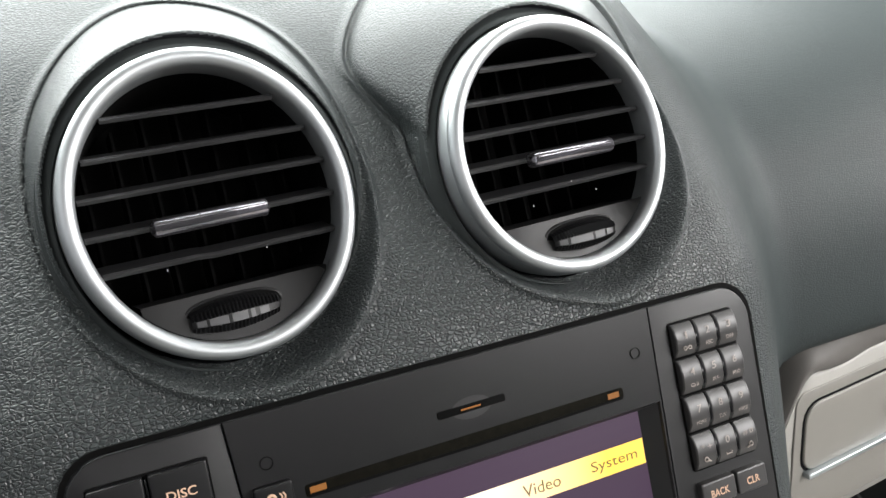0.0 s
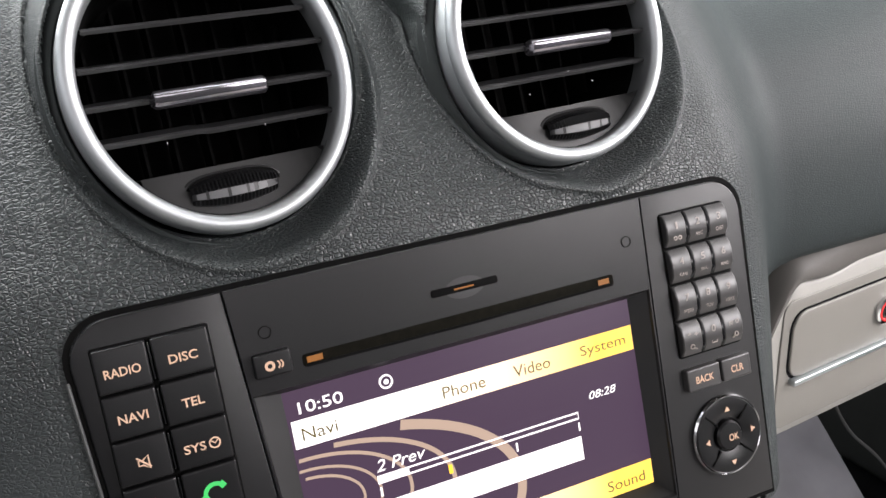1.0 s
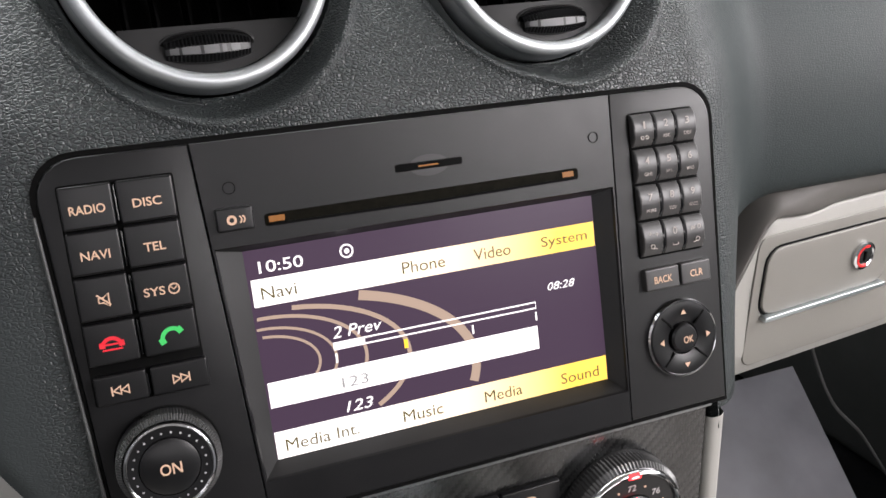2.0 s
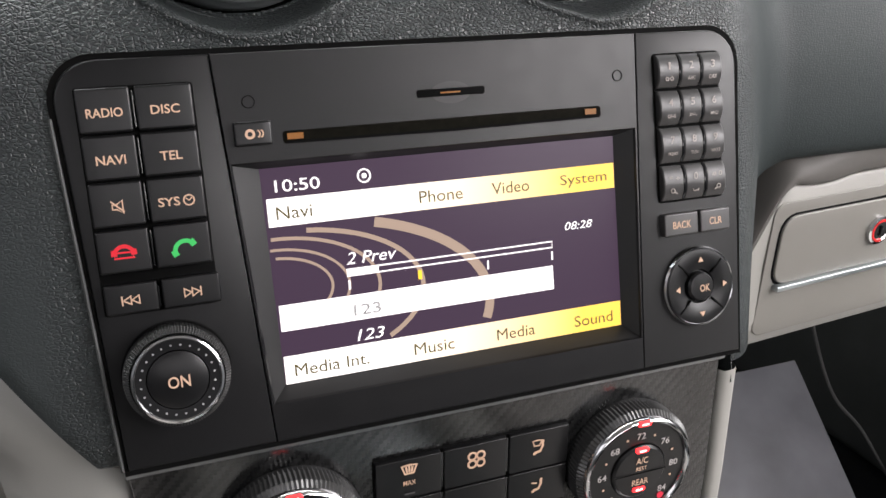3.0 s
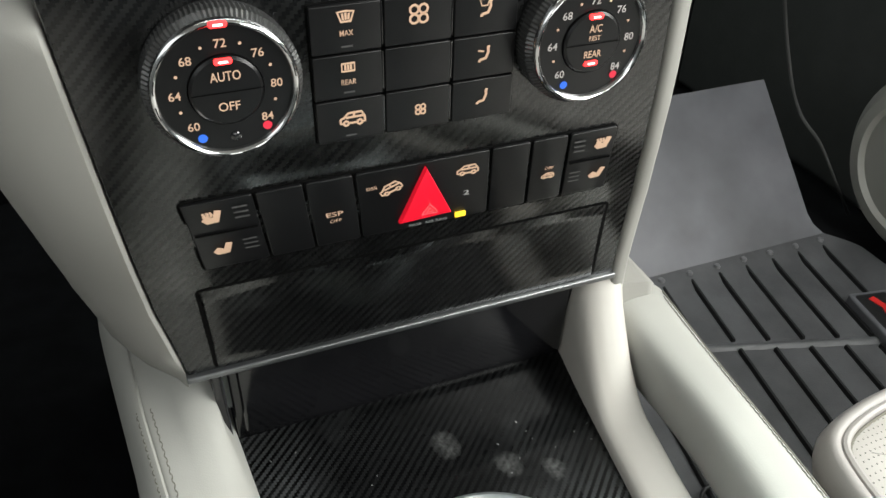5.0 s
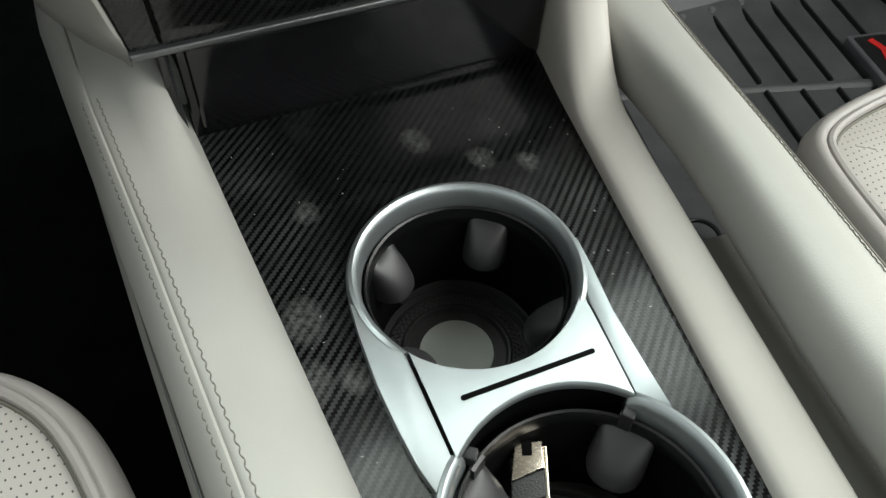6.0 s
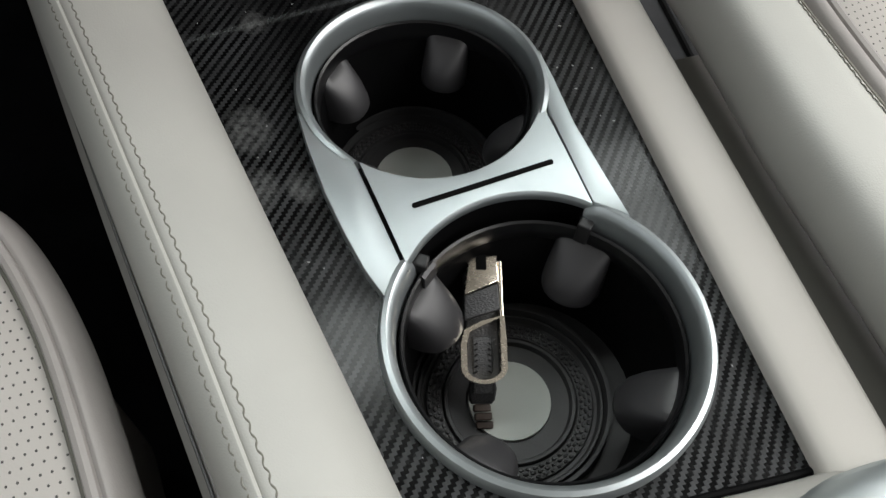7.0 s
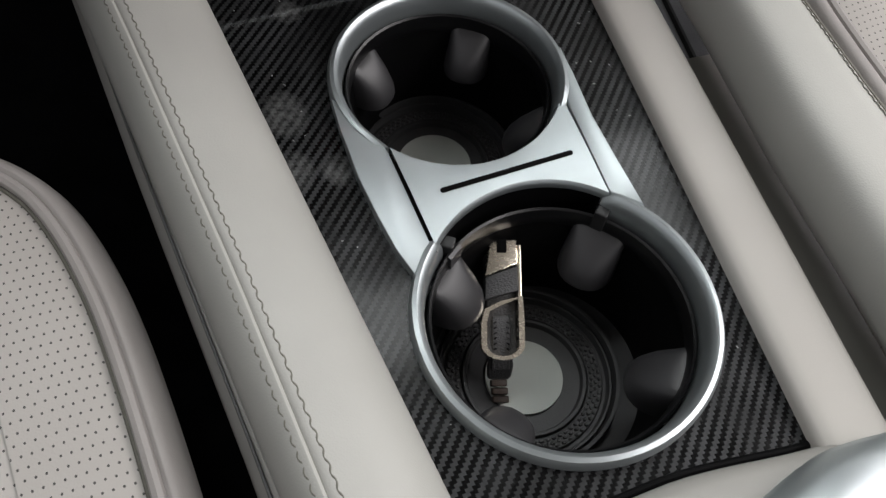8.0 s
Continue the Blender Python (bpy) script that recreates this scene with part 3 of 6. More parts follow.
    part("wheel_slot", loft([lid(0.0168, 0.0062, -0.0064), lid(0.0168, 0.0061, -0.0046), lid(0.001, 0.001, -0.0046)]), M_GAP, v)
    # thumbwheel: a ribbed drum seen edge-on
    rings = []
    cols = 46
    for i in range(cols + 1):
        f = -1 + 2 * i / cols
        x = wx + 0.0152 * f
        lift = 0.0042 * math.sqrt(max(0.0, 1 - (f * 0.97) ** 2))
        h = 0.0056 * (1 - 0.42 * f * f)
        rib = 0.0010 if i % 2 else 0.0
        rings.append([(x, wy - h, -0.0050), (x, wy - h * 0.92, -0.0044 + lift * 0.7 + rib * 0.5), (x, wy - h * 0.52, -0.0036 + lift + rib), (x, wy - h * 0.46, -0.0034 + lift),
                      (x, wy + h * 0.10, -0.0032 + lift), (x, wy + h * 0.18, -0.0034 + lift + rib), (x, wy + h * 0.72, -0.0040 + lift * 0.92 + rib), (x, wy + h, -0.0050 + lift * 0.5)])
    wheel = part("thumbwheel", loft(rings, closed=False), M_BTN, v, sharp=20)
    for a, b in ((-0.0138, -0.0108), (-0.0098, -0.0036), (-0.0024, 0.0030), (0.0040, 0.0056), (0.0072, 0.0106)) if k == 0 else ((-0.0136, -0.0104), (-0.0092, 0.0012), (0.0024, 0.0076), (0.0086, 0.0126)):
        bm = bmesh.new()
        row = []
        for x in (a, (a + b) / 2, b):
            lift = 0.0042 * math.sqrt(max(0.0, 1 - (x / 0.0152 * 0.97) ** 2))
            h = 0.0056 * (1 - 0.42 * (x / 0.0152) ** 2)
            row.append((bm.verts.new((wx + x, wy - h * 0.44, -0.0031 + lift)), bm.verts.new((wx + x, wy + h * 0.08, -0.0029 + lift))))
        for p, q in zip(row, row[1:]):
            bm.faces.new((p[0], q[0], q[1], p[1]))
        part("mark", bm, M_MARK, wheel, "grey mark")
    # chrome grip on the fourth slat
    y = -0.0039 + pz
    sect = [(-0.0030, -0.002), (-0.0031, 0.0008), (-0.0024, 0.0025), (-0.0010, 0.0035), (0.0008, 0.0037), (0.0022, 0.0028), (0.0030, 0.0012), (0.0030, -0.002)]
    xs = [(hx0, 0.55), (hx0 + 0.0012, 0.95), (hx0 + 0.002, 1), (hx1 - 0.002, 1), (hx1 - 0.0012, 0.95), (hx1, 0.55)]
    part("grip", loft([[(x + px, y + a * q, -0.003 + (b + 0.002) * q) for a, b in sect] for x, q in xs]), M_DCHROME, v, "dark chrome grip bar")
    return v


build_vent(0, -0.0010, -0.0005, -0.0215, 0.0185, -0.0005)
build_vent(1, 0.0023, 0.0, -0.0190, 0.0215, 0.0)

# ---- infotainment unit ----
HU = pose(0, 0.0052, 0.852, 76.06)


def V(z):
    return (z - 0.852) * 1.0303


unit = thing("infotainment_unit", HU, "black car stereo and navigation unit with a lit colour screen", "car stereo")
TOP, BOT = V(0.8515), V(0.7165)


def wing(x_in, x_out, tag):
    s = 1 if x_out > x_in else -1
    low = x_in + (0.0076 if s < 0 else -0.0034)
    pts = [(low, BOT), (x_out - s * (0.0064 if s < 0 else 0.003), BOT), (x_out, TOP - 0.014)]
    pts += [(x_out - s * 0.014 + s * 0.014 * math.cos(radians(a)), TOP - 0.014 + 0.014 * math.sin(radians(a))) for a in range(15, 91, 15)]
    pts += [(x_in, TOP)]
    # right panel in paler charcoal: its sheen put into the colour
    return part("side_panel", poly_plate(pts, -0.012, 0.0, 0.0008), M_FACE if s < 0 else M_FACE2, unit, tag)


wing(-0.0856, -0.1352, "black matt side panel with mode buttons")
wing(0.0814, 0.1295, "black matt side panel with number keys")


def rect(x0, x1, y0, y1, z):
    return [(x0, y0, z), (x1, y0, z), (x1, y1, z), (x0, y1, z)]


pts = [(-0.1297, BOT - 0.001), (0.1275, BOT - 0.001), (0.1306, TOP - 0.014)]
pts += [(0.1166 + 0.014 * math.cos(radians(a)), TOP - 0.0130 + 0.014 * math.sin(radians(a))) for a in range(15, 91, 15)]
pts += [(-0.1223 + 0.014 * math.cos(radians(a)), TOP - 0.0130 + 0.014 * math.sin(radians(a))) for a in range(90, 181, 15)]
part("shadow_gap", stroke(pts, 0.0020, -0.010, -0.0009, closed=True), M_GAP, unit, "dark gap round the unit")
# grey line paints the light caught along the pad's cut edge
line = [(-0.1307 - 0.0063 * (i / 12), BOT + (TOP - 0.018 - BOT) * i / 12, -0.0006) for i in range(13)]
part("pad_edge", tube(line, 0.0006, 8), M_SMOOTH, dash, "cut edge of the dash pad, its caught light painted grey", m=HU)


def face_rim(d, z):
    return [(-0.0777 + d, BOT + d, z), (0.0777 - d, BOT + d, z), (0.0811 - d, TOP - d, z), (-0.0853 + d, TOP - d, z)]


bm = loft([face_rim(0, -0.012), face_rim(0, -0.0003), face_rim(0.0003, 0.0),
           [(-0.0775, V(0.7300), 0.0), (0.0772, V(0.7295), 0.0), (0.0792, V(0.8150), 0.0), (-0.0826, V(0.8150), 0.0)],
           [(-0.0769, V(0.7306), -0.0010), (0.0768, V(0.7301), -0.0010), (0.0786, V(0.8144), -0.0010), (-0.0820, V(0.8144), -0.0010)]], caps=False)
face = part("faceplate", bm, M_FACE, unit)
DISP = pose(-0.0002, -0.0022, 0.8008, 77.98) @ Matrix.Diagonal((0.982, 1, 1, 1))
dtl = HU.inverted() @ DISP


def DV(z):
    return (z - 0.80) * 1.0224


inner = [tuple(dtl @ Vector((x, DV(z), 0.0))) for x, z in ((-0.0728, 0.7318), (0.0738, 0.7318), (0.0728, 0.8105), (-0.0738, 0.8105))]
bm = loft([[(-0.0769, V(0.7306), -0.0010), (0.0768, V(0.7301), -0.0010), (0.0786, V(0.8144), -0.0010), (-0.0820, V(0.8144), -0.0010)], inner], caps=False)
part("screen_bezel", bm, M_FACE2, unit, "sloping dark grey screen surround", sharp=10)
screen = part("screen", tile(-0.0745, 0.0745, DV(0.7310), DV(0.8110), -0.003, 0.0, 0.0005, 0.0002, seg=1), M_LCD, unit, "lit violet screen with amber menu bars", m=DISP)


def on_screen(name, bm, material, label=""):
    return part(name, bm, material, screen, label, m=DISP)


def quad(x0, x1, y0, y1, z, bm=None):
    bm = bm or bmesh.new()
    bm.faces.new([bm.verts.new(p) for p in rect(x0, x1, y0, y1, z)])
    return bm


on_screen("menu_bar", quad(-0.0725, 0.0725, DV(0.7897), DV(0.7998), 0.0003), M_BAR, "white and amber top menu bar")
on_screen("menu_bar", quad(-0.0725, 0.0733, DV(0.7319), DV(0.7424), 0.0003), M_BAR, "white and amber lower menu bar")
on_screen("track_bar", quad(-0.0722, 0.0418, DV(0.7517), DV(0.7614), 0.0004), M_WBAR, "white track bar")
for cx, cz, r, ry, a0, a1, w0 in ((-0.0600, 0.7530, 0.0728, 0.0380, 68, -20, 0.0038), (-0.0660, 0.7620, 0.0510, 0.0262, 82, -62, 0.0018), (-0.0710, 0.7650, 0.0385, 0.0208, 92, -25, 0.0013),
                              (-0.0720, 0.7660, 0.0276, 0.0158, 92, -22, 0.0010), (-0.0725, 0.7665, 0.0215, 0.0122, 92, -42, 0.0010)):
    bm = stroke([p for p in arc(cx, DV(cz), r, a0, a1, 26, ry) if p[0] > -0.073 and DV(0.7426) < p[1] < DV(0.7896)], w0, 0.0, 0.0002)
    on_screen("screen_arc", bm, M_ARC)
bm = stroke([(-0.0453, DV(0.7711)), (0.0420, DV(0.7711)), (0.0420, DV(0.7687)), (-0.0453, DV(0.7687))], 0.0005, 0.0, 0.0005, closed=True)
quad(-0.0453, -0.0327, DV(0.7687), DV(0.7711), 0.0006, bm)
on_screen("progress_bar", bm, M_WBAR)
for x, mm in ((-0.0447, M_WBAR), (-0.0163, M_YEL), (0.0127, M_WBAR), (0.0416, M_WBAR)):
    w = 0.0008 if mm is M_YEL else 0.0004
    on_screen("tick", quad(x - w, x + w, DV(0.7637), DV(0.7672), 0.0006), mm)
for body, x0, x1, zc, h, slant, mm in (("10:50", -0.0690, -0.0523, 0.8040, 0.0044, 0, M_WBAR), ("2 Prev", -0.0452, -0.0252, 0.7752, 0.0046, 0.25, M_WBAR), ("08:28", 0.0480, 0.0610, 0.7765, 0.0033, 0.25, M_WBAR),
                                 ("123", -0.0438, -0.0326, 0.7460, 0.0044, 0.25, M_WBAR), ("Navi", -0.0694, -0.0562, 0.7945, 0.0046, 0, M_INK), ("Phone", -0.0142, 0.0038, 0.7946, 0.0046, 0, M_INK),
                                 ("Video", 0.0164, 0.0328, 0.7947, 0.0046, 0, M_INK), ("System", 0.0470, 0.0687, 0.7944, 0.0054, 0, M_INK), ("Media Int.", -0.0688, -0.0398, 0.7368, 0.0046, 0, M_INK),
                                 ("Music", -0.0212, -0.0042, 0.7368, 0.0046, 0, M_INK), ("Media", 0.0146, 0.0318, 0.7368, 0.0046, 0, M_INK), ("Sound", 0.0505, 0.0690, 0.7367, 0.0046, 0, M_INK), ("123", -0.0440, -0.0333, 0.7556, 0.0042, 0, M_PRINT)):
    on_screen("lettering", letters(body, (x0 + x1) / 2, DV(zc), x1 - x0, h, 0.0008, slant, weight=0.0 if mm is M_INK else 0.005), mm)
bm = stroke(arc(-0.0352, DV(0.8047), 0.0024, 0, 345, 20), 0.0006, 0.0, 0.0005, closed=True)
disc(-0.0352, DV(0.8047), 0.0010, 0.0005, bm=bm)
on_screen("disc_symbol", bm, M_WBAR)

# slots and small marks of the faceplate
bm = tile(-0.0636, 0.0634, V(0.8203), V(0.8247), -0.004, 0.0004, 0.0012, 0.0002)
slot = part("disc_slot", bm, M_BRISTLE, unit, "narrow black disc slot with amber ends")
bm = stroke([(-0.0625, V(0.8208)), (0.0, V(0.8203)), (0.0625, V(0.8208))], 0.0010, 0.0, 0.0007)
part("slot_flap", bm, M_GAP, slot)
for x0, x1 in ((-0.0622, -0.0565), (0.0560, 0.0610)):
    part("slot_light", quad(x0, x1, V(0.8217), V(0.8238), 0.0009), M_AMBERSLOT, slot, "amber slot light")
bm = tile(-0.0131, 0.0140, V(0.8325), V(0.8353), -0.002, 0.0004, 0.0008, 0.0002)
card = part("card_slot", bm, M_GAP, unit, "black memory card slot with a thumb recess")
bm = bmesh.new()
bm.faces.new([bm.verts.new((*p, 0.0003)) for p in arc(0.0004, V(0.8338), 0.0080, 0, 345, 22, 0.0041)])
part("thumb_recess", bm, M_FACE2, card)
part("card_light", quad(-0.004, 0.004, V(0.8335), V(0.8341), 0.0006), M_AMBERSLOT, card)
for x, z in ((-0.0742, 0.8352), (0.0720, 0.8357)):
    part("blanking_plug", stroke(arc(x, V(z), 0.0021, 0, 345, 22), 0.0003, 0.0, 0.0003, closed=True), M_GAP, unit)


def button(x0, x1, z0, z1, parent, h=0.0034, r=0.0008, mt=None, crown=0.0):
    return part("button", tile(x0, x1, V(z0), V(z1), -0.002, h, r, 0.0007, crown=crown), mt or M_BTN, parent)


def sign(name, bm, material, parent):
    return part(name, bm, material, parent)


def phone(cx, cy, s, turn):
    pts = arc(0, -0.45, 1.0, 155, 25, 12)
    bm = stroke([(p[0] * s, p[1] * s) for p in pts], s * 0.42, 0, 0.0001)
    for e in (0, -1):
        a = pts[e]
        d = -1 if e == 0 else 1
        stroke([(a[0] * s + d * s * 0.05, a[1] * s + s * 0.22), (a[0] * s + d * s * 0.1, a[1] * s - s * 0.42)], s * 0.6, 0, 0.0001, bm)
    bmesh.ops.rotate(bm, verts=bm.verts, cent=(0, 0, 0), matrix=Matrix.Rotation(radians(turn), 3, "Z"))
    bmesh.ops.translate(bm, verts=bm.verts, vec=(cx, cy, 0.0037))
    return bm


ROWS_L = ((0.8284, 0.8424), (0.8136, 0.8276), (0.7986, 0.8128), (0.7836, 0.7976))
part("button_well", tile(-0.1292, -0.0919, V(0.7694), V(0.8430), -0.001, 0.0003, 0.0012, 0.0002), M_GAP, unit, "dark gap between the buttons")
left = [["RADIO", "DISC"], ["NAVI", "TEL"], ["mute", "SYS"], ["end", "call"]]
for (z0, z1), names in zip(ROWS_L, left):
    for k, (x0, x1) in enumerate(((-0.1286, -0.1121), (-0.1106, -0.0926))):
        b = button(x0, x1, z0, z1, unit)
        cx, cz = (x0 + x1) / 2, V((z0 + z1) / 2) - 0.0008
        nm = names[k]
        if nm in ("RADIO", "DISC", "NAVI", "TEL"):
            w = {"RADIO": 0.0112, "DISC": 0.0092, "NAVI": 0.0092, "TEL": 0.0070}[nm]
            sign("lettering", letters(nm, cx, cz, w, 0.0030, 0.0037, weight=0.014), M_AMBER, b)
        elif nm == "SYS":
            bm = letters(nm, cx - 0.0026, cz, 0.0070, 0.0030, 0.0037, weight=0.014)
            stroke(arc(cx + 0.0038, cz, 0.0017, 0, 345, 18), 0.0005, 0.0035, 0.0037, bm, closed=True)
            stroke([(cx + 0.0028, cz + 0.0008), (cx + 0.0038, cz - 0.0002), (cx + 0.0048, cz + 0.0008)], 0.0004, 0.0035, 0.0037, bm)
            sign("lettering", bm, M_AMBER, b)
        elif nm == "mute":
            bm = stroke([(cx - 0.0016, cz - 0.0008), (cx - 0.0016, cz + 0.0008), (cx - 0.0002, cz + 0.0008), (cx + 0.0016, cz + 0.0022), (cx + 0.0016, cz - 0.0022), (cx - 0.0002, cz - 0.0008)], 0.0005, 0.0035, 0.0037, closed=True)
            stroke([(cx - 0.0020, cz + 0.0020), (cx + 0.0020, cz - 0.0018)], 0.0005, 0.0035, 0.00375, bm)
            sign("mute_symbol", bm, M_AMBER, b)
        elif nm == "end":
            bm = phone(cx, cz + 0.0008, 0.0031, 0)
            stroke([(cx - 0.0032, cz - 0.0014), (cx - 0.0022, cz + 0.0004), (cx + 0.0022, cz + 0.0004), (cx + 0.0032, cz - 0.0014)], 0.0006, 0.0035, 0.0037, bm, closed=True)
            sign("end_call_symbol", bm, M_RED, b)
        else:
            sign("call_symbol", phone(cx, cz, 0.0034, 28), M_GREEN, b)
for k, (x0, x1) in enumerate(((-0.1284, -0.1116), (-0.1102, -0.0912))):
    b = button(x0, x1, 0.7700, 0.7800, unit)
    cx, cz, s = (x0 + x1) / 2, V(0.7746), 1 if k else -1
    bm = bmesh.new()
    for d in (-0.0024, 0.0002):
        stroke([(cx + s * d, cz + 0.0014), (cx + s * (d + 0.0024), cz), (cx + s * d, cz - 0.0014)], 0.0008, 0.0035, 0.0037, bm, closed=True)
    stroke([(cx + s * 0.0030, cz + 0.0016), (cx + s * 0.0030, cz - 0.0016)], 0.0005, 0.0035, 0.0037, bm)
    sign("skip_symbol", bm, M_AMBER, b)
for z0, z1 in ROWS_L + ((0.7700, 0.7790),):
    part("divider", tile(-0.1118, -0.1109, V(z0) + 0.001, V(z1) - 0.001, 0.0, 0.0022, 0.0004, 0.0004), M_GLOSS, unit)
b = button(-0.0804, -0.0677, 0.8206, 0.8286, unit)
bm = stroke(arc(-0.0752, V(0.8244), 0.0013, 0, 345, 16), 0.0009, 0.0035, 0.0037, closed=True)
for d in (0.0020, 0.0031):
    stroke(arc(-0.0752 + d, V(0.8244), 0.0014, -60, 60, 8), 0.0005, 0.0035, 0.0037, bm)
sign("disc_symbol", bm, M_AMBER, b)

# number keys
KX = ((0.0892, 0.0990), (0.1000, 0.1093), (0.1103, 0.1200))
KZ = ((0.8292, 0.8424), (0.8145, 0.8283), (0.7994, 0.8136), (0.7842, 0.7985))
NUMKEYS = (("1", ""), ("2", "ABC"), ("3", "DEF"), ("4", "GHI"), ("5", "JKL"), ("6", "MNO"), ("7", "PQRS"), ("8", "TUV"), ("9", "WXYZ"), ("* +", "find"), ("0", ""), ("# 0", "shift"))
part("key_well", tile(0.0884, 0.1206, V(0.7836), V(0.8432), -0.001, 0.0004, 0.0015, 0.0002), M_GAP, unit)
for i, (big, small) in enumerate(NUMKEYS):
    (x0, x1), (z0, z1) = KX[i % 3], KZ[i // 3]
    y0, y1 = V(z0), V(z1)
    prof = [(0.0, -0.001), (0.03, 0.0016), (0.25, 0.0036), (0.6, 0.0040), (0.85, 0.0032), (1.0, 0.0016)]
    bm = loft([[(x, y0 + (y1 - y0) * f, h - (0.0005 if x in (x0, x1) else 0)) for f, h in prof] + [(x, y1, -0.001)] for x in (x0, x0 + 0.0005, x1 - 0.0005, x1)])
    b = part("number_key", bm, M_KEYCAP, unit)
    cx = (x0 + x1) / 2
    sign("lettering", letters(big, cx, y0 + (y1 - y0) * 0.66, 0.0010 if big == "1" else 0.0052 if " " in big else 0.0020, 0.0021 if " " in big else 0.0030, 0.0042), M_KEYP, b)
    if " " in big:
        fy = y0 + (y1 - y0) * 0.30
        d = 0.0008 if big[0] == "*" else -0.0008
        bm = stroke(arc(cx - d, fy, 0.0009, 0, 345, 12), 0.0004, 0.0036, 0.0041, closed=True)
        stroke([(cx - d * 0.3, fy - 0.0006), (cx + d * 1.6, fy - 0.0012)], 0.0005, 0.0036, 0.0041, bm)
        sign(small + "_symbol", bm, M_KEYP, b)
    elif small:
        sign("small_lettering", letters(small, cx, y0 + (y1 - y0) * 0.27, 0.0009 * len(small) + 0.0010, 0.0015, 0.0040), M_KEYP, b)
    elif big == "1":
        bm = stroke(arc(cx - 0.0011, y0 + 0.0038, 0.0007, 0, 345, 12), 0.0004, 0.0036, 0.0040, closed=True)
        stroke(arc(cx + 0.0011, y0 + 0.0038, 0.0007, 0, 345, 12), 0.0004, 0.0036, 0.0040, bm, closed=True)
        sign("voicemail_symbol", bm, M_KEYP, b)
    elif big == "0":
        sign("space_symbol", stroke([(cx - 0.0013, y0 + 0.0045), (cx - 0.0013, y0 + 0.0036), (cx + 0.0013, y0 + 0.0036), (cx + 0.0013, y0 + 0.0045)], 0.0004, 0.0036, 0.0040), M_KEYP, b)
for z0, z1 in KZ:
    for x in (0.0995, 0.1098):
        part("spacer", tube([(x, V(z0) + 0.0012, 0.0012), (x, V(z0) + 0.004, 0.0030), (x, V(z1) - 0.005, 0.0030), (x, V(z1) - 0.0012, 0.0012)], 0.0008, 8), M_GLOSS, unit)
for x0, x1, body, w in ((0.0888, 0.1055, "BACK", 0.0090), (0.1065, 0.1215, "CLR", 0.0064)):
    b = button(x0, x1, 0.7700, 0.7792, unit, mt=M_KEYCAP)
    sign("lettering", letters(body, (x0 + x1) / 2, V(0.7744), w, 0.0031, 0.0037, weight=0.012), M_AMBER, b)

# four-way pad
PC = (0.1055, V(0.7475))
pad = part("direction_pad", lathe([(0.0168, -0.001), (0.0168, 0.0016), (0.0160, 0.0030), (0.0120, 0.0034), (0.0074, 0.0020), (0.0070, 0.0)], 56, ox=PC[0], oy=PC[1]), M_BTN, unit, "round black direction pad with a chrome rim")
part("rim", lathe([(0.0167, 0.0), (0.0174, 0.0018), (0.0169, 0.0028), (0.0163, 0.0022)], 56, ox=PC[0], oy=PC[1]), M_CHROME, pad, "thin chrome rim")
part("ok_button", lathe([(0.0064, 0.0), (0.0064, 0.0030), (0.0056, 0.0040), (0.0, 0.0043)], 40, ox=PC[0], oy=PC[1]), M_BTN, pad)
part("ok_lettering", letters("OK", PC[0] + 0.001, PC[1] - 0.0004, 0.0050, 0.0031, 0.0047, weight=0.014), M_AMBER, pad)
for a in (45, 135, 225, 315):
    c, s = math.cos(radians(a)), math.sin(radians(a))
    part("gap_line", stroke([(PC[0] + 0.0078 * c, PC[1] + 0.0078 * s), (PC[0] + 0.0152 * c, PC[1] + 0.0152 * s)], 0.0006, 0.002, 0.0036), M_GAP, pad)
for a in (0, 90, 180, 270):
    q = [(0.0130, 0), (0.0108, 0.0014), (0.0108, -0.0014)]
    c, s = math.cos(radians(a)), math.sin(radians(a))
    bm = bmesh.new()
    bm.faces.new([bm.verts.new((PC[0] + u * c - v * s, PC[1] + u * s + v * c, 0.0039)) for u, v in q])
    part("arrow", bm, M_AMBER, pad)


def knurl(r0, r1, z0, z1, n, ox=0.0, oy=0.0, cut=0.0005):
    """A ribbed skirt for a turning knob."""
    bm = bmesh.new()
    rows = []
    for i in range(2 * n):
        a = math.pi * i / n
        k = cut if i % 2 else 0.0
        rows.append([bm.verts.new((ox + (r - k) * math.cos(a), oy + (r - k) * math.sin(a), z)) for r, z in ((r0, z0), (r0, z0 + (z1 - z0) * 0.75), (r1, z1))])
    for i in range(2 * n):
        p, q = rows[i], rows[(i + 1) % (2 * n)]
        for k in range(2):
            bm.faces.new((p[k], q[k], q[k + 1], p[k + 1]))
    return bm


KC = (-0.1088, V(0.7480))
knob = part("volume_knob", lathe([(0.0150, 0.0), (0.0150, 0.0110), (0.0138, 0.0118), (0.0102, 0.0116), (0.0100, 0.0108)], 64, ox=KC[0], oy=KC[1]), M_BTN, unit, "black ribbed power knob with a chrome rim")
part("knob_gap", lathe([(0.0182, 0.0004), (0.0170, 0.0006)], 48, ox=KC[0], oy=KC[1]), M_GAP, knob, "dark gap round the knob")
part("ribbed_skirt", knurl(0.0176, 0.0158, 0.0, 0.0104, 108, *KC, 0.0005), M_SKIRT, knob, sharp=15)
part("rim", lathe([(0.0152, 0.0104), (0.0149, 0.0121), (0.0142, 0.0123), (0.0137, 0.0117)], 64, ox=KC[0], oy=KC[1]), M_CHROME, knob, "chrome rim")
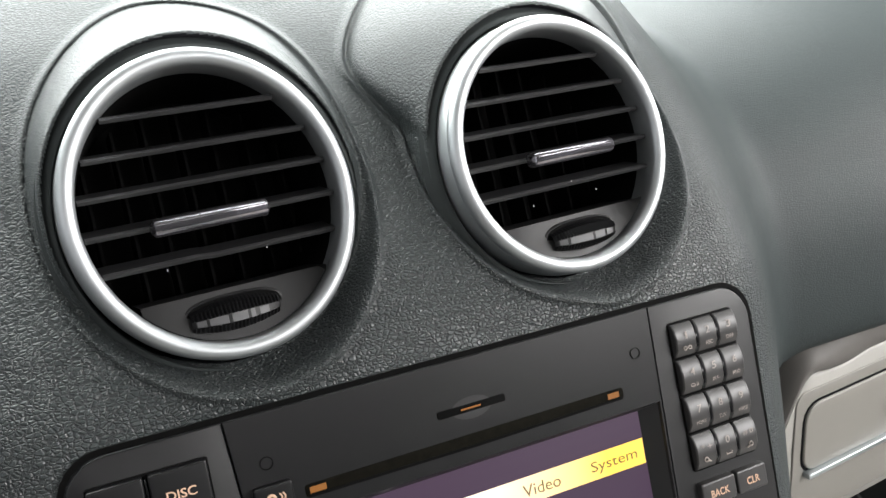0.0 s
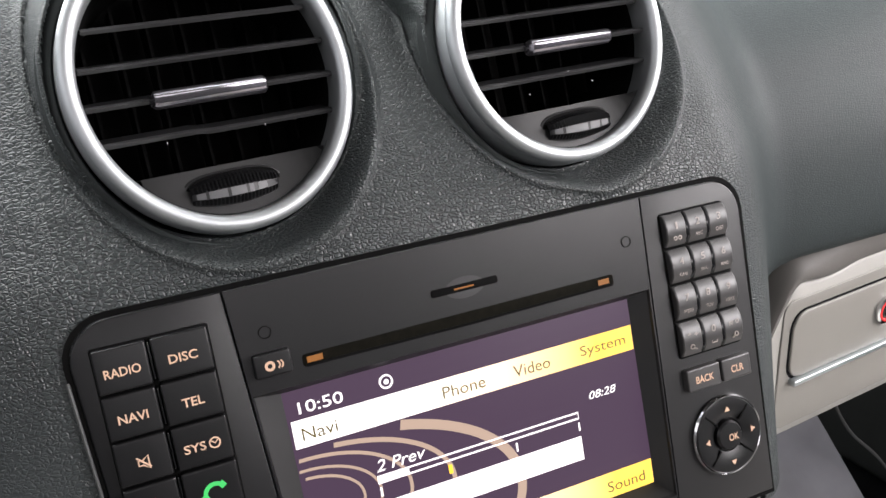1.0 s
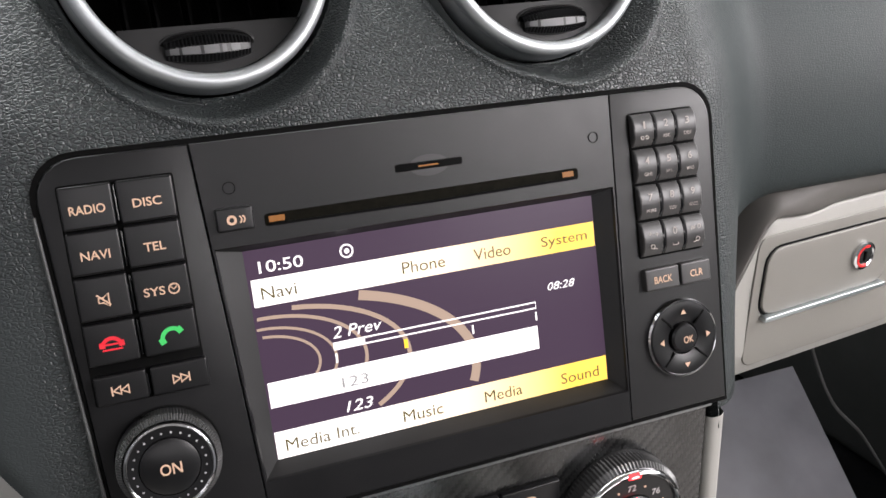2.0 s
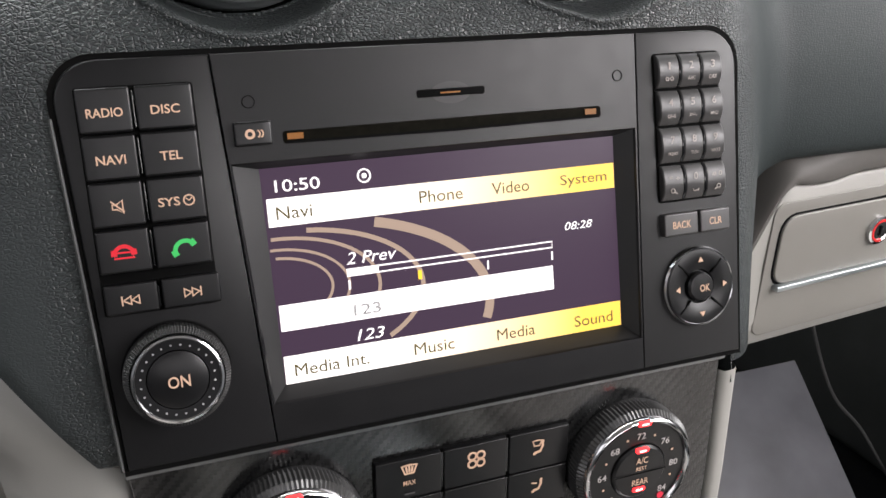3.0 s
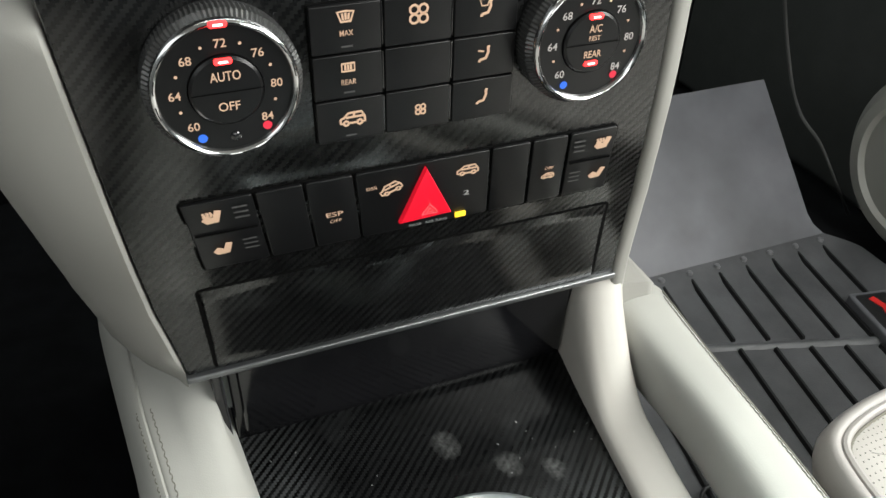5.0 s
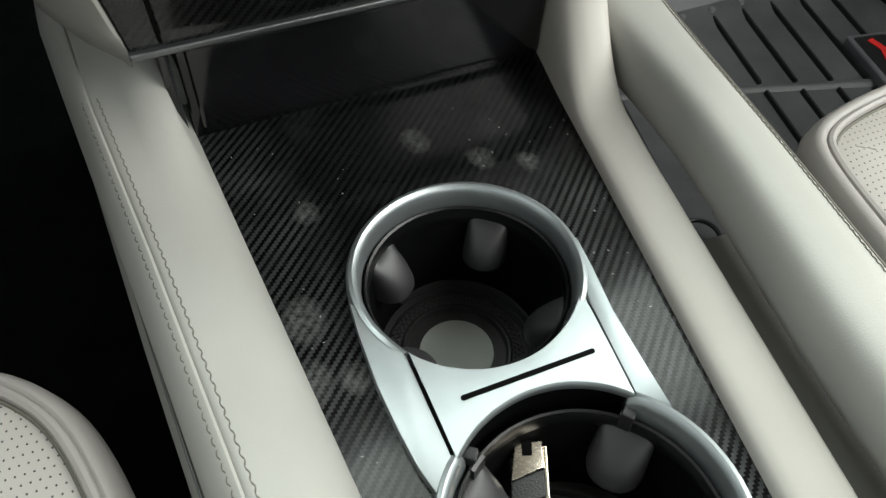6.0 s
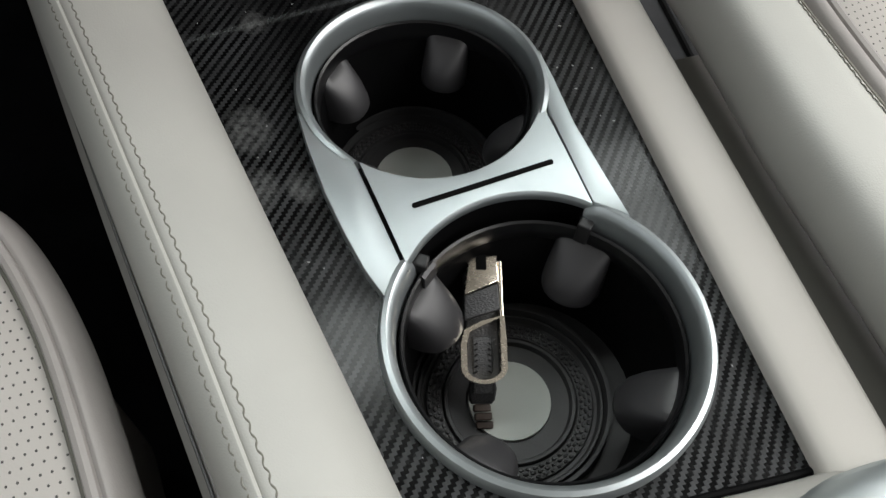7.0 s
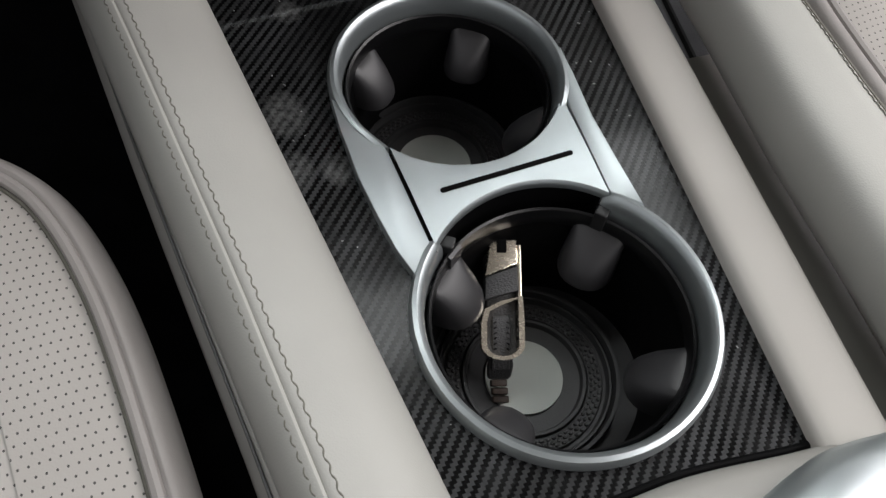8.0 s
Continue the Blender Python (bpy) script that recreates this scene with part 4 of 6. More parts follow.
part("centre_button", lathe([(0.0100, 0.0105), (0.0098, 0.0119), (0.0080, 0.0126), (0.0, 0.0130)], 48, ox=KC[0], oy=KC[1]), M_BTN, knob)
part("lettering", letters("ON", KC[0] + 0.0002, KC[1] - 0.0004, 0.0072, 0.0040, 0.0133, weight=0.014), M_AMBER, knob)
bm = bmesh.new()
for i in range(24):
    a = radians(15 * i + 5)
    c, q = math.cos(a), math.sin(a)
    disc(KC[0] + 0.0119 * c, KC[1] + 0.0119 * q, 0.0004, 0.0120, 8, bm)
part("dial_dots", bm, M_PRINT, knob)

# ---- climate panel ----
YC = [(0.500, 0.0010), (0.515, 0.0005), (0.540, -0.0022), (0.563, -0.0055), (0.580, -0.0115), (0.600, -0.0180), (0.615, -0.0222), (0.628, -0.0248), (0.645, -0.0262), (0.720, -0.0262)]


def yc(z):
    return (curve_at(YC, z - 0.006) + curve_at(YC, z) * 2 + curve_at(YC, z + 0.006)) / 4


def shear(z):
    return curve_at([(0.507, 0.0115), (0.563, 0.0092), (0.588, 0.0060), (0.625, 0.0008), (0.645, 0.0)], z)


def on_panel(u, v, w):
    return (u + shear(v), yc(v) - w, v)


climate = thing("climate_control_panel", label="carbon-look climate control panel with two round dials and switches", category="control panel")


def cpart(name, bm, material, parent=None, label="", sharp=35):
    return part(name, warp(bm, on_panel), material, parent or climate, label, sharp=sharp)


def edge_l(z):
    return curve_at([(0.507, -0.1105), (0.530, -0.1140), (0.556, -0.1185), (0.586, -0.1208), (0.619, -0.1228), (0.650, -0.1251), (0.676, -0.1273), (0.716, -0.1304)], z)


def edge_r(z):
    return curve_at([(0.507, 0.1338), (0.545, 0.1334), (0.564, 0.1325), (0.590, 0.1265), (0.618, 0.1212), (0.640, 0.1198), (0.716, 0.1190)], z)


bm = bmesh.new()
zs = [0.507 + 0.207 * i / 46 for i in range(47)]
rows = []
for z in zs:
    a, b = edge_l(z) - shear(z), edge_r(z) - shear(z)
    rows.append([(a, z, -0.012), (a, z, -0.002), (a + 0.001, z, 0.0)] + [(a + 0.001 + (b - a - 0.002) * i / 12, z, 0.0) for i in range(1, 12)] + [(b - 0.001, z, 0.0), (b, z, -0.002), (b, z, -0.012)])
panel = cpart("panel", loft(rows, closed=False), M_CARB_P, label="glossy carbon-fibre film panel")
cpart("top_trim", tile(-0.1306, 0.1205, 0.7126, 0.7157, -0.004, 0.0014, 0.0006, 0.0005), M_TRIM, label="thin silver trim strip")
cpart("lower_trim", tile(-0.1228, 0.1228, 0.5040, 0.5080, -0.010, 0.0032, 0.001, 0.0012), M_TRIM, label="satin metal trim lip")

# storage flap under the switches
cpart("flap_gap", tile(-0.1085, 0.1090, 0.5086, 0.5650, -0.003, 0.0003, 0.003, 0.0002), M_GAP)
rows = []
for i in range(15):
    z = 0.5090 + (0.5636 - 0.5090) * i / 14
    e = 0.0012 if i in (0, 14) else 0.0
    rows.append([(-0.1068, z, -0.002), (-0.1066, z, 0.0006), (-0.1058, z, 0.0012 - e * 0.5), (0.1062, z, 0.0012 - e * 0.5), (0.1070, z, 0.0006), (0.1072, z, -0.002)])
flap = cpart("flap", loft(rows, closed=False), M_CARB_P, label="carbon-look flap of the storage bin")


def dial(cx, cz, tags, right):
    m = Matrix.Translation((cx, yc(cz), cz)) @ Matrix.Rotation(radians(90), 4, "X")
    d = part("temperature_dial", lathe([(0.0282, -0.001), (0.0282, 0.0025), (0.0250, 0.0040)], 72), M_FACE2, climate, "black ribbed temperature dial with a chrome ring and red lights", m=m)
    part("ribbed_skirt", knurl(0.0284, 0.0264, 0.001, 0.0116, 96, 0.0, 0.0, 0.0005), M_SKIRT, d, m=m, sharp=15)
    part("chrome_ring", lathe([(0.0262, 0.0112), (0.0260, 0.0132), (0.0255, 0.0139), (0.0249, 0.0142), (0.0242, 0.0139), (0.0237, 0.0132), (0.0233, 0.0120)], 72), M_CHROME, d, "polished chrome ring", m=m)
    for i in range(16):
        a = 22.5 * i + 11
        part("ring_slot", lathe([(0.0246, 0.0143), (0.0250, 0.0143)], 5, a - 6, a + 6), M_GAP, d, m=m)
    part("dial_face", lathe([(0.0236, 0.0122), (0.0135, 0.0124), (0.0134, 0.0118)], 64), M_BTN, d, m=m)
    part("push_button", lathe([(0.0132, 0.0112), (0.0130, 0.0132), (0.0120, 0.0141), (0.0, 0.0146)], 48), M_BTN, d, m=m)
    part("button_split", stroke([(-0.0125, 0.0), (0.0125, 0.0)], 0.0003, 0.0146, 0.0148), M_GAP, d, m=m)
    nums = ("60", "64", "68", "72", "76", "80", "84")
    for i, n in enumerate(nums):
        a = radians(222 - 44 * i)
        part("number", letters(n, 0.0178 * math.cos(a), 0.0178 * math.sin(a) - 0.0004, 0.0042, 0.0032, 0.0128), M_AMBER if not right else M_WHITE, d, m=m)
        if i < 6:
            a = radians(200 - 44 * i)
            part("dot", disc(0.0178 * math.cos(a), 0.0178 * math.sin(a), 0.0006, 0.0128, 10), M_AMBER, d, m=m)
    part("cold_mark", disc(-0.0108, -0.0174, 0.0017, 0.0128), M_BLUE, d, "blue dot", m=m)
    part("hot_mark", disc(0.0128, -0.0160, 0.0017, 0.0128), M_REDDOT, d, "red dot", m=m)
    if not right:
        part("sensor_dome", lathe([(0.0021, 0.0120), (0.0019, 0.0128), (0.0012, 0.0133), (0.0, 0.0135)], 20, ox=0.0010, oy=-0.0185), M_GLOSS, d, "glossy black sensor dome", m=m)
    ys = [0.0245, 0.0113] + ([-0.0085] if right else [])
    for y in ys:
        part("indicator", tile(-0.0032, 0.0032, y - 0.0011, y + 0.0011, 0.0125, 0.0149, 0.0010, 0.0004), M_LED, d, "glowing red light", m=m)
        part("indicator_core", tile(-0.0017, 0.0017, y - 0.0004, y + 0.0004, 0.0140, 0.0151, 0.0004, 0.0001), M_LEDW, d, m=m)
    for body, y, w, h in tags:
        part("lettering", letters(body, 0.0, y, w, h, 0.0150), M_AMBER, d, m=m)
    return d


dial(-0.0752, 0.6752, (("AUTO", 0.0062, 0.0106, 0.0036), ("OFF", -0.0052, 0.0076, 0.0034)), False)
dial(0.0721, 0.6730, (("A/C", 0.0066, 0.0058, 0.0032), ("REST", 0.0026, 0.0052, 0.0020), ("REAR", -0.0042, 0.0080, 0.0030)), True)

# block of nine push keys
cpart("key_block", tile(-0.0425, 0.0432, 0.6405, 0.6978, -0.003, 0.0006, 0.001, 0.0003), M_GAP)
CX = ((-0.0418, -0.0146), (-0.0132, 0.0140), (0.0154, 0.0424))
CZ = ((0.6786, 0.6972), (0.6600, 0.6778), (0.6412, 0.6592))


def icon(lines, cx, cz, s, w, z=0.0035, bm=None):
    bm = bm or bmesh.new()
    for ln in lines:
        closed = ln[0] == ln[-1]
        pts = [(cx + x * s, cz + y * s) for x, y in (ln[:-1] if closed else ln)]
        stroke(pts, w, z - 0.0002, z, bm, closed=closed)
    return bm


WHEEL = [(0.2, 0.0), (0.14, 0.14), (0.0, 0.2), (-0.14, 0.14), (-0.2, 0.0), (-0.14, -0.14), (0.0, -0.2), (0.14, -0.14), (0.2, 0.0)]
CAR = [[(-0.78, -0.3), (-1, -0.28), (-1, 0.1), (-0.72, 0.2), (-0.35, 0.58), (0.72, 0.6), (0.92, 0.25), (1.0, 0.1), (1.0, -0.28), (0.8, -0.3)], [(-0.32, -0.3), (0.34, -0.3)], [(-0.55, 0.2), (0.88, 0.22)], [(0.12, 0.58), (0.10, 0.22)],
       [(x - 0.55, y - 0.3) for x, y in WHEEL], [(x + 0.57, y - 0.3) for x, y in WHEEL]]
SEAT = [[(-0.9, -0.3), (-0.5, 0.2), (0.15, -0.15), (0.55, 0.8), (0.95, 0.75), (0.45, -0.65), (-0.6, -0.7), (-0.9, -0.3)]]
HEAT = [[(-0.75, 0.7), (-0.6, 0.4), (-0.75, 0.1)], [(-0.4, 0.75), (-0.25, 0.45), (-0.4, 0.15)], [(-0.05, 0.75), (0.1, 0.45), (-0.05, 0.15)]]
AIRBODY = [[(-0.7, -0.7), (0.1, -0.55), (0.45, 0.3), (0.35, 0.8)], [(-0.7, -0.7), (-0.75, -1.0)]]
FAN = [[(0.42 * a + 0.40 * math.cos(radians(q)), 0.42 * b + 0.40 * math.sin(radians(q))) for q in range(0, 360, 40)] + [(0.42 * a + 0.40, 0.42 * b)] for a in (-1, 1) for b in (-1, 1)]
WIND = [[(-0.95, 0.9), (-0.55, -0.2), (0.55, -0.2), (0.95, 0.9), (0.0, 1.0), (-0.95, 0.9)], [(-0.4, 0.75), (-0.3, 0.0)], [(0.0, 0.8), (0.0, 0.0)], [(0.4, 0.75), (0.3, 0.0)]]
REARW = [[(-0.9, 0.9), (-0.9, -0.2), (0.9, -0.2), (0.9, 0.9), (-0.9, 0.9)], [(-0.4, 0.7), (-0.4, 0.0)], [(0.0, 0.7), (0.0, 0.0)], [(0.4, 0.7), (0.4, 0.0)]]
for i in range(3):
    for j in range(3):
        (x0, x1), (z0, z1) = CX[i], CZ[j]
        k = cpart("push_key", tile(x0, x1, z0, z1, -0.001, 0.0030, 0.0006, 0.0005), M_BTN)
        cx, cz = (x0 + x1) / 2, (z0 + z1) / 2 + 0.001
        bm = None
        if (i, j) == (0, 0):
            bm = icon(WIND, cx, cz + 0.0026, 0.0033, 0.0008)
            letters("MAX", cx, cz - 0.0024, 0.0052, 0.0022, 0.0035, bm=bm)
        elif (i, j) == (0, 1):
            bm = icon(REARW, cx, cz + 0.0020, 0.0028, 0.0008)
            letters("REAR", cx, cz - 0.0030, 0.0060, 0.0022, 0.0035, bm=bm)
        elif (i, j) == (0, 2):
            bm = icon(CAR, cx + 0.0008, cz - 0.0005, 0.0050, 0.0009)
        elif (i, j) == (1, 0):
            bm = icon(FAN, cx, cz + 0.0014, 0.0044, 0.0009)
        elif (i, j) == (1, 2):
            bm = icon(FAN, cx + 0.0008, cz - 0.0010, 0.0026, 0.0007)
        elif i == 2:
            bm = icon(AIRBODY, cx, cz + 0.0002, 0.0032, 0.0011)
            disc(cx + 0.0013, cz + 0.0032, 0.0007, 0.0036, 10, bm)
            if j == 0:
                icon(WIND[:1], cx - 0.0012, cz + 0.0018, 0.0022, 0.0006, 0.0035, bm)
            elif j == 1:
                stroke([(cx - 0.0030, cz + 0.0020), (cx - 0.0006, cz + 0.0014)], 0.0007, 0.0033, 0.0035, bm)
        if bm:
            cpart("symbol", bm, M_AMBER, k)
        if i == 0:
            cpart("lamp_line", quad(cx - 0.0022, cx + 0.0022, z0 + 0.0022, z0 + 0.0030, 0.0034), M_DIM, k)
for x in (-0.0139, 0.0147):
    for z0, z1 in CZ:
        cpart("key_divider", tile(x - 0.0006, x + 0.0006, z0 + 0.001, z1 - 0.001, 0.0, 0.0020, 0.0004, 0.0003), M_GLOSS)

# switch row with the hazard warning switch
EDGES = (-0.1005, -0.0707, -0.0500, -0.0284, 0.0352, 0.0556, 0.0750, 0.1010)
cpart("switch_bed", tile(-0.1012, 0.1017, 0.5785, 0.6235, -0.003, 0.0005, 0.003, 0.0003), M_GAP)
SW = []
for i, (x0, x1) in enumerate(zip(EDGES, EDGES[1:])):
    z0 = 0.5805
    SW.append(cpart("switch", tile(x0 + 0.0007, x1 - 0.0007, z0, 0.6225, -0.001, 0.0022, 0.0012, 0.0005), M_BTN))
for k, cx, bx in ((0, -0.0895, -0.0775), (6, 0.0930, 0.0805)):
    for j, cz in enumerate((0.6140, 0.5935)):
        bm = icon(SEAT + (HEAT if j == 0 else []), cx, cz, 0.0042, 0.0011, 0.0027)
        bm.faces.new([bm.verts.new((cx + x * 0.0042, cz + y * 0.0042, 0.0027)) for x, y in SEAT[0][:-1]])
        cpart("seat_symbol", bm, M_AMBER, SW[k])
        bm = bmesh.new()
        for d in (-0.003, 0.0, 0.003):
            quad(bx - 0.003, bx + 0.003, cz + d, cz + d + 0.0010, 0.0027, bm)
        cpart("level_lines", bm, M_DIM, SW[k])
    cpart("split", stroke([(EDGES[k] + 0.002, 0.6035), (EDGES[k + 1] - 0.002, 0.6035)], 0.0004, 0.0, 0.0026), M_GAP, SW[k])
bm = letters("ESP", -0.0395, 0.6015, 0.0076, 0.0030, 0.0027)
letters("OFF", -0.0395, 0.5970, 0.0054, 0.0022, 0.0027, bm=bm)
cpart("lettering", bm, M_AMBER, SW[2])
bm = letters("OFF", 0.0655, 0.6040, 0.0046, 0.0020, 0.0027)
icon(CAR, 0.0655, 0.5985, 0.0032, 0.0007, 0.0027, bm)
cpart("parking_symbol", bm, M_AMBER, SW[5])
bm = icon(CAR, -0.0130, 0.6105, 0.0052, 0.0009, 0.0027)
bmesh.ops.rotate(bm, verts=bm.verts, cent=(-0.0130, 0.6105, 0), matrix=Matrix.Rotation(radians(22), 3, "Z"))
letters("DSR", -0.0215, 0.6130, 0.0050, 0.0020, 0.0027, bm=bm)
cpart("descent_symbol", bm, M_AMBER, SW[3])
cpart("rear_car_symbol", icon(CAR, 0.0235, 0.6130, 0.0050, 0.0009, 0.0027), M_AMBER, SW[3])
cpart("airbag_symbol", letters("2", 0.0230, 0.5985, 0.0030, 0.0032, 0.0027), M_PRINT, SW[3])
cpart("airbag_lettering", letters("PASS  AIR BAG", 0.0040, 0.5825, 0.0190, 0.0018, 0.0027), M_PRINT, SW[3])
cpart("airbag_light", tile(0.0178, 0.0232, 0.5816, 0.5850, 0.0, 0.0031, 0.0004, 0.0002), M_YEL, SW[3], "glowing yellow light")
tri = [(0.0035, 0.6205), (-0.0107, 0.5868), (0.0152, 0.5880)]
cpart("hazard_switch", poly_plate(tri, 0.0, 0.0048, 0.0012), M_HAZ, SW[3], "red triangular hazard switch")
bm = icon([[(0.0, 1.0), (-0.95, -0.7), (0.95, -0.7), (0.0, 1.0)], [(0.0, 0.3), (-0.4, -0.4), (0.4, -0.4), (0.0, 0.3)]], 0.0040, 0.5935, 0.0040, 0.0006, 0.0051)
part("triangle_symbol", warp(bm, on_panel), M_HAZL, SW[3])

# ashtray front below the lip
bm = tile(-0.1030, 0.1050, 0.4300, 0.5040, -0.004, 0.0, 0.004, 0.0012)
ash = thing("ashtray", Matrix.Translation((0.0115, 0.015, 0.437)), "glossy black closed ashtray cover above the centre tray", "ashtray")
def on_ash(u, v, w):
    return (u + 0.0115, 0.0150 - (v - 0.437) * 0.05 - w, v)
part("cover", warp(bm, on_ash), M_GLOSS, ash, m=Matrix())
bm = tile(-0.0985, 0.1010, 0.4405, 0.4980, 0.0, 0.0030, 0.004, 0.0022, seg=6)
part("raised_panel", warp(bm, on_ash), M_GLOSS, ash, "glossy raised panel", m=Matrix())

# ---- centre console ----
def tray_l(y):
    return -0.0915 - 0.0731 * y


def tray_r(y):
    return 0.1115 + 0.135 * y


C1, R1 = (0.0065, -0.1250), 0.0575
C2, R2 = (0.0030, -0.2553), 0.0634
TZ = 0.4365
bm = bmesh.new()
xs = 60
ys = [0.02 - 0.375 * i / 100 for i in range(101)]
grid = []
for y in ys:
    grid.append([bm.verts.new((tray_l(y) - 0.004 + (tray_r(y) - tray_l(y) + 0.008) * i / xs, y, TZ)) for i in range(xs + 1)])
for a, b in zip(grid, grid[1:]):
    for i in range(xs):
        c = (a[i].co + b[i + 1].co) / 2
        if math.hypot(c.x - C1[0], c.y - C1[1]) < 0.0545 or math.hypot(c.x - C2[0], c.y - C2[1]) < 0.0605:
            continue
        if -0.040 < c.x < 0.052 and -0.222 < c.y < -0.15:
            continue
        bm.faces.new((a[i], a[i + 1], b[i + 1], b[i]))
for v in [v for v in bm.verts if not v.link_faces]:
    bm.verts.remove(v)
tray_mesh = bm
bm = bmesh.new()
for x0, x1 in ((-0.1000, -0.0945), (0.1165, 0.1205)):
    tile(x0, x1, 0.012 if x0 > 0 else 0.004, 0.034, TZ - 0.01, 0.5000, 0.001, 0.0005, bm)
console = thing("centre_console", label="centre console with a black carbon-look tray between beige leather sides", category="console", kind="structure")
part("pocket_cheeks", bm, M_GLOSS, console, "glossy black pocket cheeks")
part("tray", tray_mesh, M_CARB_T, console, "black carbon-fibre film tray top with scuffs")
part("tray_edge", tube([(-0.068 + 0.136 * i / 20, -0.3275 - 0.0095 * smoothstep((-0.068 + 0.136 * i / 20) / 0.08), TZ - 0.0008) for i in range(21)], 0.0018, 10), M_WELL, console, "rounded gloss black rear edge")

holder = thing("cup_holder", Matrix.Translation((0.004, -0.19, TZ)), "satin silver double cup holder insert with black rubber wells", "cup holder")
RING = [(0.0, -0.006), (0.0004, 0.0035), (0.0016, 0.0056), (0.0034, 0.0062), (0.0050, 0.0052), (0.0061, 0.0030), (0.0067, -0.0010), (0.0070, -0.0060), (0.0072, -0.0130)]
WO = Matrix.Translation((0, 0, TZ))


def hpart(name, bm, material, label="", parent=None, sharp=35):
    return part(name, bm, material, parent or holder, label, m=WO, sharp=sharp)


bm = lathe([(R1 - r, z) for r, z in RING], 72, -41, 216, ox=C1[0], oy=C1[1])
for v in bm.verts:
    a = math.degrees(math.atan2(v.co.y - C1[1], v.co.x - C1[0]))
    e = max((-29 - a) / 12 if -42 < a < -29 else 0.0, (a + 156) / 12 if -156 < a < -143 else 0.0)
    v.co.z -= 0.0016 * e * e
hpart("trim_ring", bm, M_SILVER, "satin silver rim of the smaller cup")
bm = lathe([(R2 - r, z) for r, z in RING], 84, 127, 408, ox=C2[0], oy=C2[1])
for v in bm.verts:
    a = math.degrees(math.atan2(v.co.y - C2[1], v.co.x - C2[0]))
    e = max((a - 41) / 7 if 41 < a < 49 else 0.0, (132 - a) / 5 if 126 < a < 132 else 0.0)
    v.co.z -= 0.005 * e * e
hpart("trim_ring", bm, M_SILVER, "satin silver rim of the larger cup")
# bridge between the two wells
def bridge_y(x, top):
    if top:
        return C1[1] - math.sqrt(max(0.0, 0.0522 ** 2 - (x - 0.0068) ** 2))
    return -0.2555 + math.sqrt(max(0.0, 0.0612 ** 2 - (x - 0.0068) ** 2))


rows = []
for i in range(25):
    x = -0.0355 + 0.0860 * i / 24
    t, b = bridge_y(x, True), bridge_y(x, False)
    rows.append([(x, t, -0.010), (x, t - 0.0002, 0.001), (x, t - 0.0016, 0.0044), (x, t + (b - t) * 0.5, 0.0050), (x, b + 0.0014, 0.0047), (x, b + 0.0003, 0.0036), (x, b, 0.0020), (x, b + 0.0002, 0.0002)])
rows = [[(x + (i / 24) * (-0.0010 + 0.088 * (y + 0.165)), y, z) for x, y, z in r] for i, r in enumerate(rows)]
bridge = hpart("bridge", loft(rows, closed=False), M_SILVER, "satin silver bridge with a black slot")
bm = tile(-0.0235, 0.0400, -0.1876, -0.1852, 0.0, 0.0054, 0.0010, 0.0001)
hpart("groove", bm, M_GAP, parent=bridge)
for pts in ([(-0.0510, -0.122), (-0.0528, -0.140), (-0.0540, -0.1668), (-0.0530, -0.190), (-0.0512, -0.2080), (-0.0485, -0.2205), (-0.0372, -0.2135), (-0.0372, -0.158)], [(0.0636, -0.126), (0.0620, -0.1437), (0.0588, -0.1703), (0.0572, -0.2000), (0.0566, -0.2225), (0.0460, -0.2115), (0.0505, -0.163), (0.0530, -0.155)]):
    hpart("side_plate", poly_plate(pts, -0.006, 0.0050, 0.0013), M_SILVER, "satin silver flank plate")
for a, b in (((-0.0364, -0.2130), (-0.0364, -0.1600)), ((0.0455, -0.2100), (0.0499, -0.1640))):
    hpart("joint", stroke([a, b], 0.0014 if a[0] < 0 else 0.0007, -0.003, 0.0036), M_GAP)


